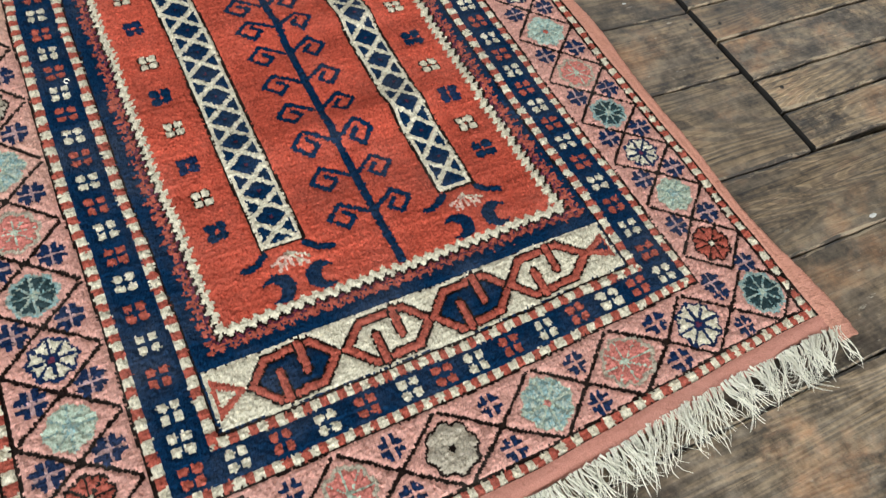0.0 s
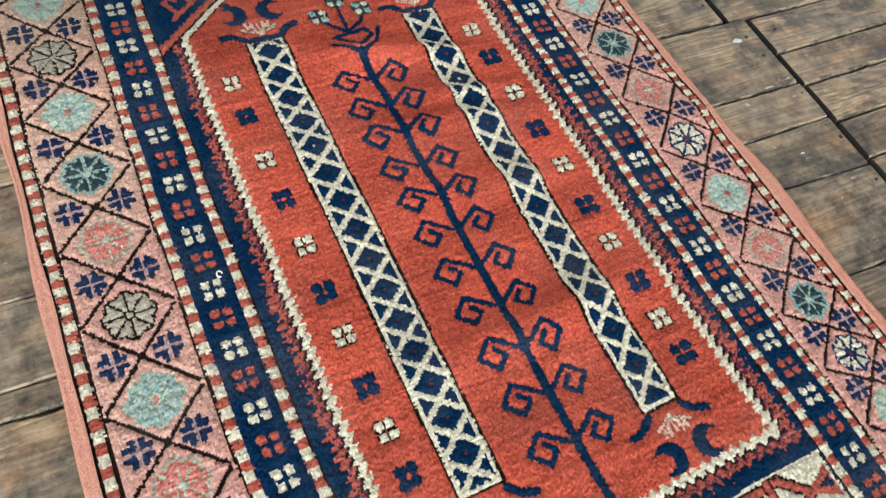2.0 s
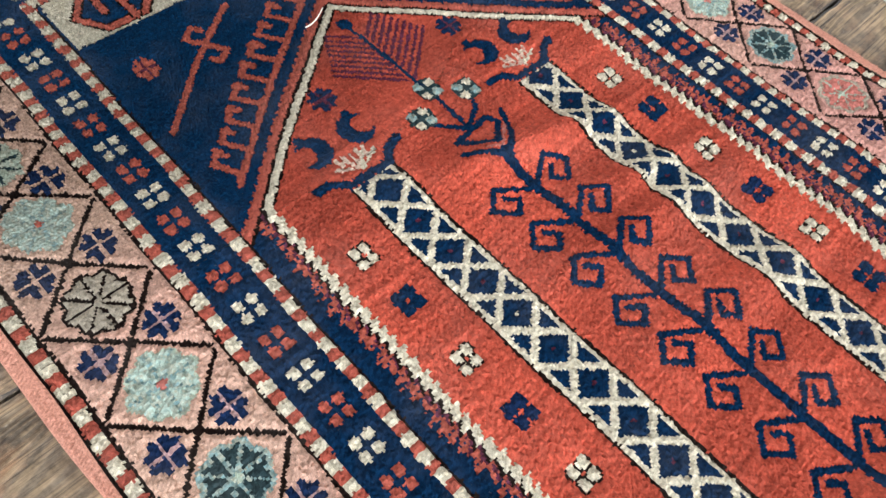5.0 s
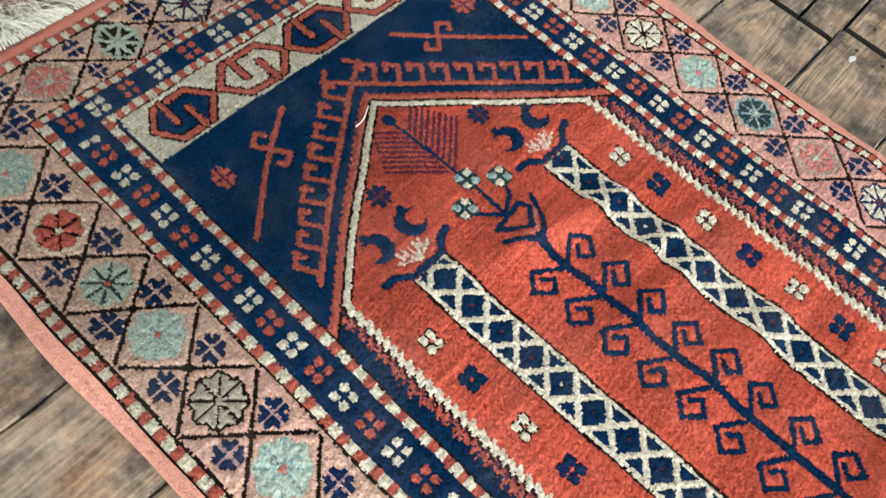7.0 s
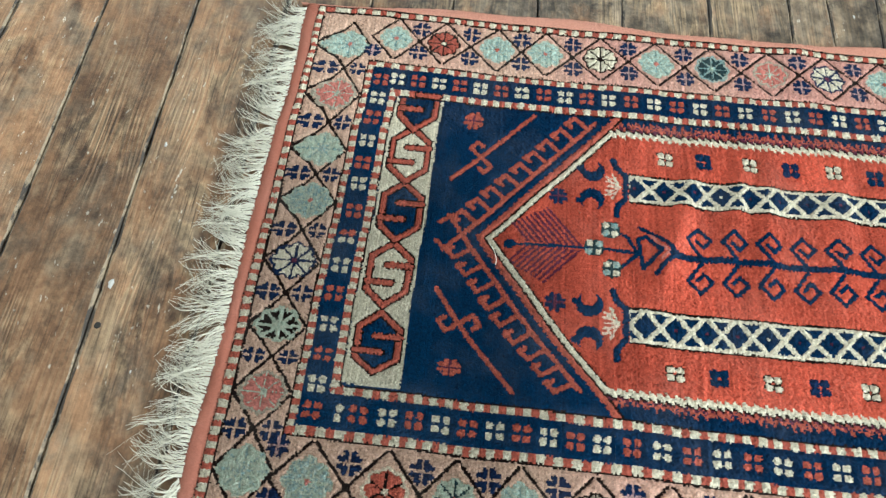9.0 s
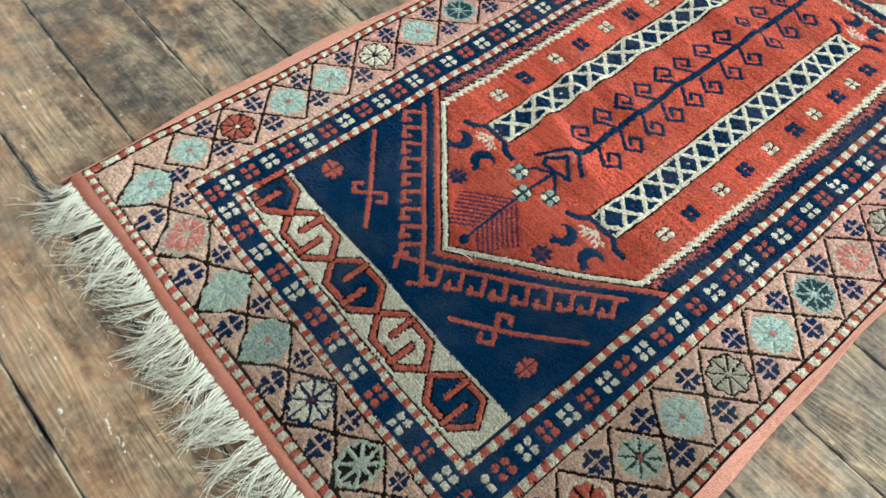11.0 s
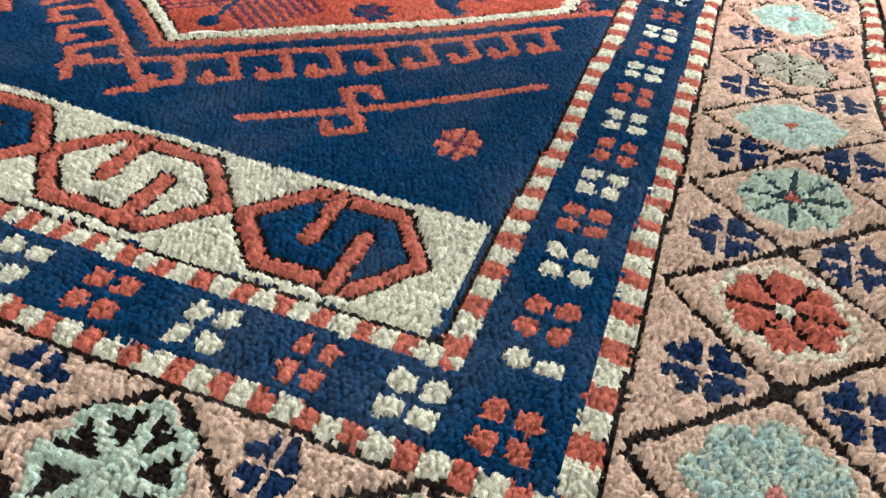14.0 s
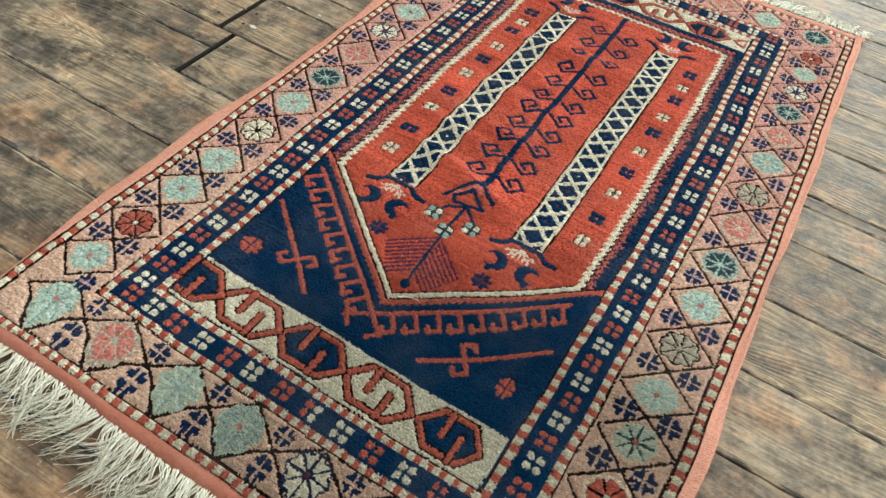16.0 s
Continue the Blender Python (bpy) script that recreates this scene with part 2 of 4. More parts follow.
# ---- the rug's drawing, knot by knot ----
KNOT = 0.0025
RX0, RX1, RY0, RY1 = -0.56, 0.56, -0.97, 0.95
RED, PINK, NAVY, IVORY, BROWN, RUST, MINT, TEAL, DKGREEN, VIOLET, TAN, PURPLE, PALEBLUE, ROSE, LILAC, BLUSH = range(16)
DYES = np.array([
    (0.505, 0.088, 0.050), (0.60, 0.310, 0.245), (0.0016, 0.0200, 0.058), (0.68, 0.61, 0.45), (0.016, 0.009, 0.007),
    (0.40, 0.092, 0.060), (0.40, 0.48, 0.37), (0.21, 0.33, 0.32), (0.024, 0.048, 0.052), (0.0080, 0.022, 0.067),
    (0.42, 0.36, 0.27), (0.115, 0.026, 0.050), (0.41, 0.53, 0.45), (0.56, 0.19, 0.15), (0.46, 0.29, 0.27), (0.66, 0.44, 0.35)])
gx = np.arange(RX0, RX1, KNOT) + KNOT / 2
gy = np.arange(RY0, RY1, KNOT) + KNOT / 2
WX, WY = np.meshgrid(gx, gy)
rng = np.random.default_rng(7)


def wave(a, phase, length, size):
    return size * np.sin(2 * math.pi * a / length + phase)


# the weave is skewed a little towards the ends, drawn in at its sides, and slack in places
RIGHT_PULL = ([-0.77, -0.6, -0.45, 0.0, 0.2, 0.38, 0.5, 0.7], [0.020, 0.0165, 0.0115, 0.0095, 0.009, 0.005, 0.008, 0.011])
LEFT_PULL = ([-0.77, -0.6, -0.45, -0.24, -0.06, 0.1, 0.3, 0.45, 0.6, 0.75], [0.011, 0.007, 0.005, 0.001, 0.0025, 0.007, 0.0095, 0.0155, 0.0185, 0.020])


def weave(x, y):
    """The place in the drawing of a place on the floor."""
    u = x + wave(y, 0.4, 0.43, 0.0012) + wave(y, 2.0, 0.17, 0.0008)
    v = y + 0.04 * (y + 0.13) * x + wave(x, 1.0, 0.31, 0.0012) + wave(x, 0.2, 0.12, 0.0006)
    pull = np.where(x > 0, np.interp(y, *RIGHT_PULL), np.interp(y, *LEFT_PULL))
    u = u - pull * np.clip((np.abs(x) - 0.20) / 0.08, 0, 1) * (1 - 0.5 * np.clip((np.abs(x) - 0.37) / 0.16, 0, 1))
    a, b = np.clip(x, -0.5, 0.5), np.clip(y, -0.72, 0.8)
    u = u - (-0.0012 - 0.0071 * a - 0.0006 * b + 0.0060 * a * b + 0.0017 * b * b + 0.0183 * a * a - 0.0165 * a ** 3 - 0.0026 * b * a * a)
    v = v - (0.0011 - 0.0018 * a - 0.0064 * b + 0.0075 * a * b + 0.0108 * b * b - 0.0107 * a * a)
    v = v - np.clip((v - 0.825) / 0.04, 0, 1) * (0.014 + 0.022 * a)
    v = v + 0.0115 * np.clip(1 - (x / 0.36) ** 2, 0, 1) * np.clip((-y - 0.62) / 0.12, 0, 1)
    return u, v


def rug_place(u, v):
    """The place on the floor of a place in the drawing."""
    x, y = np.array(u, float), np.array(v, float)
    for _ in range(25):
        a, b = weave(x, y)
        x, y = x + 0.7 * (u - a), y + 0.7 * (v - b)
    return x, y


U, V = weave(WX, WY)
U, V = U + rng.normal(0, 0.0004, U.shape), V + rng.normal(0, 0.0004, V.shape)
K = np.full(U.shape, RED)
ZONE = np.zeros(U.shape, int)  # 0 field, 1 spandrel, 2 end panel, 3 guard stripe, 4 main border


def paint(mask, dye):
    K[mask] = dye


def inside(u0, u1, v0, v1):
    return (U > u0) & (U < u1) & (V > v0) & (V < v1)


def local(cx, cy, r):
    """The patch of the knot grid round a place, so that small motifs are quick to draw."""
    j = max(0, int((cx - r - RX0) / KNOT) - 12), int((cx + r - RX0) / KNOT) + 12
    i = max(0, int((cy - r - RY0) / KNOT) - 16), int((cy + r - RY0) / KNOT) + 16
    return slice(i[0], i[1]), slice(j[0], j[1])


def polyline(points, width, dye, edge=None, grow=0.004):
    xs, ys = [p[0] for p in points], [p[1] for p in points]
    cx, cy = (min(xs) + max(xs)) / 2, (min(ys) + max(ys)) / 2
    s = local(cx, cy, max(max(xs) - min(xs), max(ys) - min(ys)) / 2 + width + 0.02)
    u, v = U[s], V[s]

    def near(w):
        m = np.zeros(u.shape, bool)
        for (ax, ay), (bx, by) in zip(points, points[1:]):
            dx, dy = bx - ax, by - ay
            t = np.clip(((u - ax) * dx + (v - ay) * dy) / (dx * dx + dy * dy + 1e-12), 0, 1)
            m |= np.hypot(u - ax - t * dx, v - ay - t * dy) < w / 2
        return m

    if edge is not None:
        K[s][near(width + 2 * grow)] = edge
    K[s][near(width)] = dye


def blob(cx, cy, rx, ry, dye, power=2.0):
    s = local(cx, cy, max(rx, ry))
    K[s][(np.abs((U[s] - cx) / rx) ** power + np.abs((V[s] - cy) / ry) ** power) < 1] = dye


def four_dots(cx, cy, dye, r=0.0059, gap=0.0079, edge=None):
    for sx in (-1, 1):
        for sy in (-1, 1):
            if edge is not None:
                blob(cx + sx * gap, cy + sy * gap, r + 0.0014, r + 0.0014, edge, 3)
    for sx in (-1, 1):
        for sy in (-1, 1):
            blob(cx + sx * gap, cy + sy * gap, r, r, dye, 3)


def small_flower(cx, cy, r=0.0195, dye=VIOLET, cross=LILAC):
    s = local(cx, cy, r)
    du, dv = U[s] - cx, V[s] - cy
    d, a = np.hypot(du, dv), np.arctan2(dv, du)
    leaf = d < r * (0.70 + 0.30 * np.abs(np.sin(4 * a)))
    gapped = (np.abs(du) < 0.0018) | (np.abs(dv) < 0.0018) | ((np.abs(np.abs(du) - np.abs(dv)) < 0.0019) & (d > r * 0.78))
    K[s][leaf & ~gapped] = dye
    if cross is not None:
        K[s][leaf & ((np.abs(du) < 0.0018) | (np.abs(dv) < 0.0018)) & (d < r * 0.8)] = cross


def rosette(cx, cy, kind, r=0.036):
    """An eight-petalled flower in one of the border's colourings: ground, petals, lines between them, heart."""
    ground, petal, line, heart = {
        "mint": (MINT, MINT, TEAL, TEAL), "pale": (MINT, PALEBLUE, TEAL, ROSE), "blue": (PALEBLUE, PALEBLUE, TEAL, RUST),
        "teal": (MINT, TEAL, MINT, ROSE), "dark": (TEAL, DKGREEN, TEAL, MINT), "rose": (TAN, ROSE, MINT, MINT),
        "red": (BROWN, RUST, BROWN, IVORY), "outline": (BROWN, TAN, BROWN, TAN), "white": (VIOLET, IVORY, VIOLET, PURPLE),
        "black": (MINT, MINT, DKGREEN, RUST), "khaki": (BROWN, TAN, TAN, BROWN), "cream": (BROWN, IVORY, BROWN, BROWN), "inky": (MINT, BROWN, MINT, MINT), "coral": (BLUSH, RUST, BROWN, IVORY)}[kind]
    s = local(cx, cy, r)
    du, dv = U[s] - cx, V[s] - cy
    d, a = np.hypot(du, dv), np.arctan2(dv, du)
    if kind in ("mint", "pale", "blue", "teal"):
        d = (np.abs(du) ** 1.7 + np.abs(dv) ** 1.7) ** (1 / 1.7) * 0.95
    lobe = np.abs(np.cos(4 * a))
    edge = r * (0.86 + 0.14 * lobe)
    K[s][d < edge] = ground
    rim = 0.0036 if kind in ("outline", "white", "red", "khaki", "cream") else 0.0055 if kind in ("rose", "dark", "inky", "coral") else 0.0025
    petals = (d < edge - rim) & (d > r * 0.11)
    K[s][petals] = petal
    spokes = (np.abs(np.sin(3 * a)) * d / 3 if kind == "coral" else np.abs(np.sin(4 * a)) * d / 4) < ({"white": 0.0020, "inky": 0.0030, "rose": 0.0009}.get(kind, 0.0015))
    K[s][petals & spokes & (d < edge - rim)] = line
    K[s][d < r * 0.13] = heart


# outermost bounds of each band: left, right, bottom, top
BANDS = [
    ((-0.5435, 0.499, -0.927, 0.8655), BROWN, 4), ((-0.5385, 0.496, -0.9240, 0.8625), None, 4), ((-0.5250, 0.4835, -0.9105, 0.8500), BROWN, 4),
    ((-0.5205, 0.4785, -0.9070, 0.8470), PINK, 4), ((-0.400, 0.359, -0.8075, 0.7645), BROWN, 3), ((-0.3965, 0.355, -0.804, 0.7615), None, 3),
    ((-0.3830, 0.3425, -0.792, 0.7500), NAVY, 3), ((-0.3275, 0.2925, -0.753, 0.7095), None, 3), ((-0.3140, 0.2795, -0.740, 0.6970), BROWN, 3),
    ((-0.3110, 0.2765, -0.737, 0.6945), NAVY, 1)]
for (u0, u1, v0, v1), dye, zone in BANDS:
    here = inside(u0, u1, v0, v1)
    ZONE[here] = zone
    if dye is not None:
        K[here] = dye
    else:
        # barber-pole stripe of ivory and rust blocks
        to_side = np.minimum(U - u0, u1 - U) < np.minimum(V - v0, v1 - V)
        run = np.where(to_side, V / 0.0262 + wave(V, 0, 0.5, 0.4), U / 0.0222 + wave(U, 1, 0.4, 0.4))
        K[here & ((run % 1.0) < 0.54)] = IVORY
        K[here & ((run % 1.0) >= 0.54)] = RUST
ZONE[U < -9] = 4

# navy guard stripe: four-dot stars in ivory and rust
left_v = np.interp(np.arange(31), [0, 8, 14, 20, 26, 28, 30], [0.617, 0.295, 0.026, -0.237, -0.501, -0.5950, -0.691])
right_v = np.interp(np.arange(33), [0, 6, 10, 16, 22, 28, 32], [0.699, 0.4565, 0.289, 0.023, -0.251, -0.504, -0.686])
for n, v in enumerate(left_v):
    four_dots(-0.355, v, RUST if n % 2 else IVORY)
for n, v in enumerate(right_v):
    four_dots(0.318, v, RUST if n % 2 else IVORY)
for v, dye in ((0.661, RUST), (-0.732, IVORY)):
    four_dots(-0.355, v, dye)
four_dots(0.318, -0.731, RUST)
for du in (-0.0080, 0.0080):
    blob(-0.357 + du, 0.690, 0.0062, 0.0055, IVORY, 3)
BOTTOM_DOTS = [-0.3565, -0.303, -0.2435, -0.1815, -0.1295, -0.0716, -0.024, 0.0225, 0.076, 0.1315, 0.185, 0.230, 0.270, 0.318]
for n, u in enumerate(BOTTOM_DOTS):
    four_dots(u, -0.7725, IVORY if n % 2 else RUST)
TOP_DOTS = [-0.357, -0.315, -0.256, -0.193, -0.138, -0.085, -0.029, 0.023, 0.081, 0.1255, 0.176, 0.226, 0.268, 0.312]
for n, u in enumerate(TOP_DOTS):
    four_dots(u, 0.7297, IVORY if (n % 2 == 1) == (n < 6) else RUST)
mixed_u = TOP_DOTS[6]
four_dots(mixed_u, 0.7297, IVORY)
for dv in (-0.0076, 0.0076):
    blob(mixed_u + 0.0076, 0.7297 + dv, 0.0062, 0.0062, RUST, 3)

# main border: a lattice of diamonds with flowers
LEFT_FLOWERS = "teal coral black blue outline pale dark rose outline teal rose dark white mint red".split()
LEFT_AT = [0.714, 0.603, 0.503, 0.411, 0.302, 0.193, 0.079, -0.034, -0.148, -0.266, -0.375, -0.477, -0.573, -0.665, -0.752]
RIGHT_FLOWERS = "pale red blue pale cream pale dark rose white blue rose dark white mint red".split()
RIGHT_AT = [0.717, 0.621, 0.513, 0.416, 0.305, 0.193, 0.080, -0.037, -0.152, -0.268, -0.377, -0.477, -0.571, -0.662, -0.761]
TOP_FLOWERS = "mint rose inky white teal mint rose pale".split()
TOP_AT = [-0.452, -0.335, -0.203, -0.083, 0.037, 0.149, 0.270, 0.395]
BOTTOM_FLOWERS = "dark mint rose khaki teal rose white dark".split()
BOTTOM_AT = [-0.452, -0.320, -0.190, -0.0565, 0.080, 0.206, 0.3155, 0.442]


def lattice(along, across, half, kinds, upright, flowers=True):
    def at(a, c):
        return (c, a) if upright else (a, c)
    mids = [(a + b) / 2 for a, b in zip(along, along[1:])]
    ends = [along[0] * 1.5 - along[1] * 0.5, *mids, along[-1] * 1.5 - along[-2] * 0.5]
    for n, (a, kind) in enumerate(zip(along, kinds)):
        for m in (ends[n], ends[n + 1]):
            for side in (-1, 1):
                polyline([at(m, across), at(a + (m - a) * 0.06, across + side * half)], 0.0050, BROWN)
        if n:
            blob(*at(mids[n - 1], across), 0.006, 0.006, BROWN, 1.2)
            for side in (-1, 1):
                small_flower(*at(mids[n - 1], across + side * half * (0.60 if upright else 0.64)), 0.0195 if upright else 0.0165, VIOLET, LILAC if upright and mids[n - 1] < 0.3 else None)
        step = abs(ends[n + 1] - ends[n])
        tall = min(0.036, step * 0.335)
        if flowers:
            rosette(*at(a, across), kind, tall)


lattice(LEFT_AT, -0.4615, 0.056, LEFT_FLOWERS, True)
lattice(RIGHT_AT, 0.4235, 0.054, RIGHT_FLOWERS, True)
lattice(TOP_AT, 0.8070, 0.040, TOP_FLOWERS, False)
lattice(BOTTOM_AT, -0.8610, 0.047, BOTTOM_FLOWERS, False)
for cu, cv in ((-0.415, 0.765), (0.385, 0.760), (-0.41, -0.80), (0.375, -0.815), (-0.49, 0.765), (-0.49, -0.80), (0.45, -0.81)):
    small_flower(cu, cv, 0.018)

# red field with its jagged edges, cut to a gable by the arch
ARCH_L, ARCH_R, APEX = (-0.267, 0.295), (0.250, 0.283), (-0.001, 0.498)
tooth_v, tooth_u = 0.0105 * ((V / 0.0150 + 0.2 * np.sin(V * 60)) % 1.0 - 0.5), 0.0040 * np.abs(((U / 0.0165) % 1.0) * 2 - 1) * 2
jag = np.where(np.abs(U) > 0.2, tooth_v, 0)
left_in = -0.262 + jag * 0.8
right_in = 0.236 + jag * 0.8
bottom_in = -0.615 + tooth_u
slope_l = (APEX[1] - ARCH_L[1]) / (APEX[0] - ARCH_L[0])
slope_r = (ARCH_R[1] - APEX[1]) / (ARCH_R[0] - APEX[0])
len_l, len_r = math.hypot(1, slope_l), math.hypot(1, slope_r)
arch_out = np.maximum((V - APEX[1] - slope_l * (U - APEX[0])) / len_l, (V - APEX[1] - slope_r * (U - APEX[0])) / len_r)
step_out = np.maximum(np.maximum(left_in - U, U - right_in), bottom_in - V)
FIELD = inside(-0.3110, 0.2765, -0.655, 0.6045)
row_noise = rng.uniform(-1, 1, (4, 400))
row = np.clip(((V + 1.0) / 0.0052).astype(int), 0, 399)
ragged = 0.0046 * np.where(U < 0, row_noise[0][row], row_noise[1][row])
ragged2 = 0.0052 * np.where(U < 0, row_noise[2][row], row_noise[3][row])
flecks = (np.sin(V * 640 + 3 * np.sin(U * 300)) * np.sin(U * 520 + V * 130)) > 0.55
side = FIELD & (arch_out < 0.012)
paint(side & (step_out < 0.040), NAVY)
paint(side & (step_out < 0.0290 + ragged), RUST)
paint(side & (step_out < 0.0290) & flecks, NAVY)
paint(side & (step_out < 0.0190 + 0.6 * ragged2), PURPLE)
paint(side & (step_out < 0.0205 + 0.6 * ragged2) & flecks, RUST)
paint(side & (step_out < 0.0155), BROWN)
paint(side & (step_out < 0.0115), IVORY)
gable = FIELD & (arch_out > -0.010) & (U > -0.3110) & (U < 0.2765) & (V > 0.20)
crisp = 0.0012 * np.sign(np.sin(2 * math.pi * U / 0.010))
paint(gable & (arch_out > 0.0), NAVY)
paint(gable & (arch_out > 0.0025) & (arch_out < 0.0135 + crisp), RUST)
paint(gable & (arch_out > -0.0015) & (arch_out < 0.0025), BROWN)
paint(gable & (arch_out > -0.010) & (arch_out < -0.001) & (step_out < 0.0115), IVORY)
paint(FIELD & (step_out < 0) & (arch_out < -0.010), RED)
paint(FIELD & (step_out < 0) & (arch_out < -0.010) & (arch_out > -0.0125), BROWN)
ZONE[FIELD & (step_out < 0.0155) & (arch_out < 0.0025)] = 0
ZONE[(V < 0.25) & (ZONE == 1)] = 0

# comb-edged gable lines with hooked teeth
for side_sign, slope, length in ((-1, slope_l, len_l), (1, slope_r, len_r)):
    ex, ey = side_sign / length, side_sign * slope / length       # away from the apex, down the gable
    nx, ny = (-slope / length, 1 / length)                         # outward
    bx, by = APEX[0] + nx * 0.031, APEX[1] + ny * 0.031
    polyline([(bx - ex * 0.070, by - ey * 0.070), (bx + ex * 0.318, by + ey * 0.318)], 0.0085, RUST)
    for k in range(9):
        d = 0.008 + k * 0.0365
        p = (bx + ex * d, by + ey * d)
        q = (p[0] + nx * 0.036, p[1] + ny * 0.036)
        r = (q[0] - ex * 0.019, q[1] - ey * 0.019)
        h = (r[0] - nx * 0.010, r[1] - ny * 0.010)
        polyline([p, q, r, h], 0.0085, RUST)
        blob(r[0], r[1], 0.0075, 0.0075, RUST, 1.4)
    p = (bx - ex * 0.066, by - ey * 0.066)
    polyline([p, (p[0] + nx * 0.02, p[1] + ny * 0.02)], 0.0085, RUST)
    paint(inside(-0.3110, 0.2765, 0.20, 0.34) & (arch_out > 0.036) & (np.abs(U) > 0.30), NAVY)

# a long-armed cross and a small flower in each spandrel
for (p, q, mid) in (((-0.108, 0.568), (-0.290, 0.434), (-0.166, 0.524)), ((0.112, 0.568), (0.265, 0.430), (0.166, 0.519))):
    polyline([p, q], 0.0085, RUST)
    dx, dy = q[0] - p[0], q[1] - p[1]
    size = math.hypot(dx, dy)
    tx, ty = dx / size, dy / size
    for s_ in (-1, 1):
        a = (mid[0] - ty * 0.027 * s_, mid[1] + tx * 0.027 * s_)
        b = (a[0] + tx * 0.020 * s_, a[1] + ty * 0.020 * s_)
        c = (b[0] + ty * 0.012 * s_, b[1] - tx * 0.012 * s_)
        polyline([mid, a, b, c], 0.0085, RUST)
for cu, cv in ((-0.253, 0.533), (0.243, 0.541)):
    small_flower(cu, cv, 0.0195, RUST, PURPLE)

# ivory end panels with a chain of hooked lozenges
def end_panel(v0, v1, centres, half, dark_first, u0, u1, hand):
    here = inside(u0, u1, v0, v1)
    paint(here, IVORY)
    ZONE[here] = 2
    mid, tall = (v0 + v1) / 2, (v1 - v0) / 2
    for n, c in enumerate(centres):
        du, dv, high = np.abs(U - c), np.abs(V - mid), tall * 0.84
        out = np.maximum(dv - high, ((du - half) * high + dv * 0.5 * half) / math.hypot(high, 0.5 * half))
        for reach, dye in ((0.0020, BROWN), (-0.0008, RUST), (-0.0100, BROWN), (-0.0122, NAVY if (n % 2 == 0) == dark_first else IVORY)):
            paint(here & (out < reach), dye)
        for s_ in (-1, 1):
            bar = [(c + hand * s_ * 0.0165, mid + s_ * tall * 0.76), (c + hand * s_ * 0.0165, mid - s_ * tall * 0.12)]
            polyline(bar, 0.0105, RUST, BROWN, 0.0022)
    if hand > 0:
        paint(inside(u0, u1, v1 - 0.0005, v1 + 0.0025), BROWN)


end_panel(0.6040, 0.6940, [-0.221, -0.090, 0.034, 0.1555, 0.270], 0.066, True, -0.308, 0.2735, -1)
end_panel(-0.736, -0.6585, [-0.194, -0.063, 0.060, 0.180], 0.066, True, -0.308, 0.2735, 1)
for cu, heart in ((-0.285, IVORY), (0.259, NAVY)):
    s_ = -1 if cu < 0 else 1
    tri = (s_ * (U - cu) < 0.024) & (np.abs(V + 0.697) < 0.030 * (s_ * (U - cu) + 0.026) / 0.05)
    paint(tri & inside(-0.304, 0.270, -0.735, -0.66), RUST)
    tri = (s_ * (U - cu) < 0.014) & (np.abs(V + 0.697) < 0.026 * (s_ * (U - cu) + 0.010) / 0.05)
    paint(tri & inside(-0.301, 0.266, -0.735, -0.66), heart)
paint(inside(-0.3110, 0.2765, -0.6585, -0.652) & (ZONE != 2), NAVY)

# tree of life: stem, paired scrolls, cup, branches
polyline([(-0.003, -0.606), (-0.003, 0.18)], 0.0125, NAVY)
SCROLL = [(-0.034, -0.004), (0.0, 0.021), (0.021, 0.000), (0.001, -0.021), (-0.014, -0.007), (-0.002, 0.005)]
for n, v in enumerate((0.130, 0.069, 0.010, -0.052, -0.112, -0.173, -0.239, -0.304, -0.374, -0.440, -0.510)):
    polyline([(0.034 + a, v + b) for a, b in SCROLL], 0.0075, NAVY)
    polyline([(-0.047 - a * 1.05, v + b) for a, b in SCROLL], 0.0075, NAVY)
polyline([(-0.044, 0.205), (-0.020, 0.190), (-0.003, 0.170), (0.030, 0.200), (0.046, 0.232)], 0.0080, NAVY)
polyline([(-0.034, 0.226), (0.022, 0.236), (0.030, 0.222), (0.004, 0.196), (-0.034, 0.226)], 0.0078, NAVY)
polyline([(-0.014, 0.196), (0.000, 0.186), (0.034, 0.214)], 0.0048, ROSE)
polyline([(-0.006, 0.230), (-0.002, 0.300)], 0.0065, NAVY)
polyline([(-0.006, 0.236), (0.026, 0.256), (0.033, 0.280)], 0.0065, NAVY)
polyline([(-0.006, 0.234), (-0.042, 0.268)], 0.0065, NAVY)
for cu, cv in ((0.037, 0.284), (-0.001, 0.311), (-0.040, 0.279)):
    blob(cu, cv, 0.0165, 0.0165, DKGREEN, 3)
    for side_u, side_v, dye in ((1, 1, IVORY), (-1, -1, IVORY), (-1, 1, TEAL), (1, -1, TEAL)):
        blob(cu + side_u * 0.0080, cv + side_v * 0.0080, 0.0060, 0.0060, dye, 3)
# a leaf with slanting ribs on both sides of its stem
rib_u = np.abs(U + 0.005)
rib_start = V - 0.328 - 0.85 * rib_u
fan = (rib_start > 0) & (rib_start < 0.100) & (rib_u < 0.076 - 0.40 * rib_start) & (rib_u > 0.003)
paint(fan & ((rib_start / 0.0112) % 1.0 < 0.52), PURPLE)
polyline([(-0.003, 0.32), (-0.009, 0.452)], 0.0055, NAVY)
blob(-0.009, 0.455, 0.009, 0.009, NAVY)
for cu, cv in ((0.097, 0.375), (-0.113, 0.372)):
    small_flower(cu, cv, 0.0185, VIOLET, PURPLE)

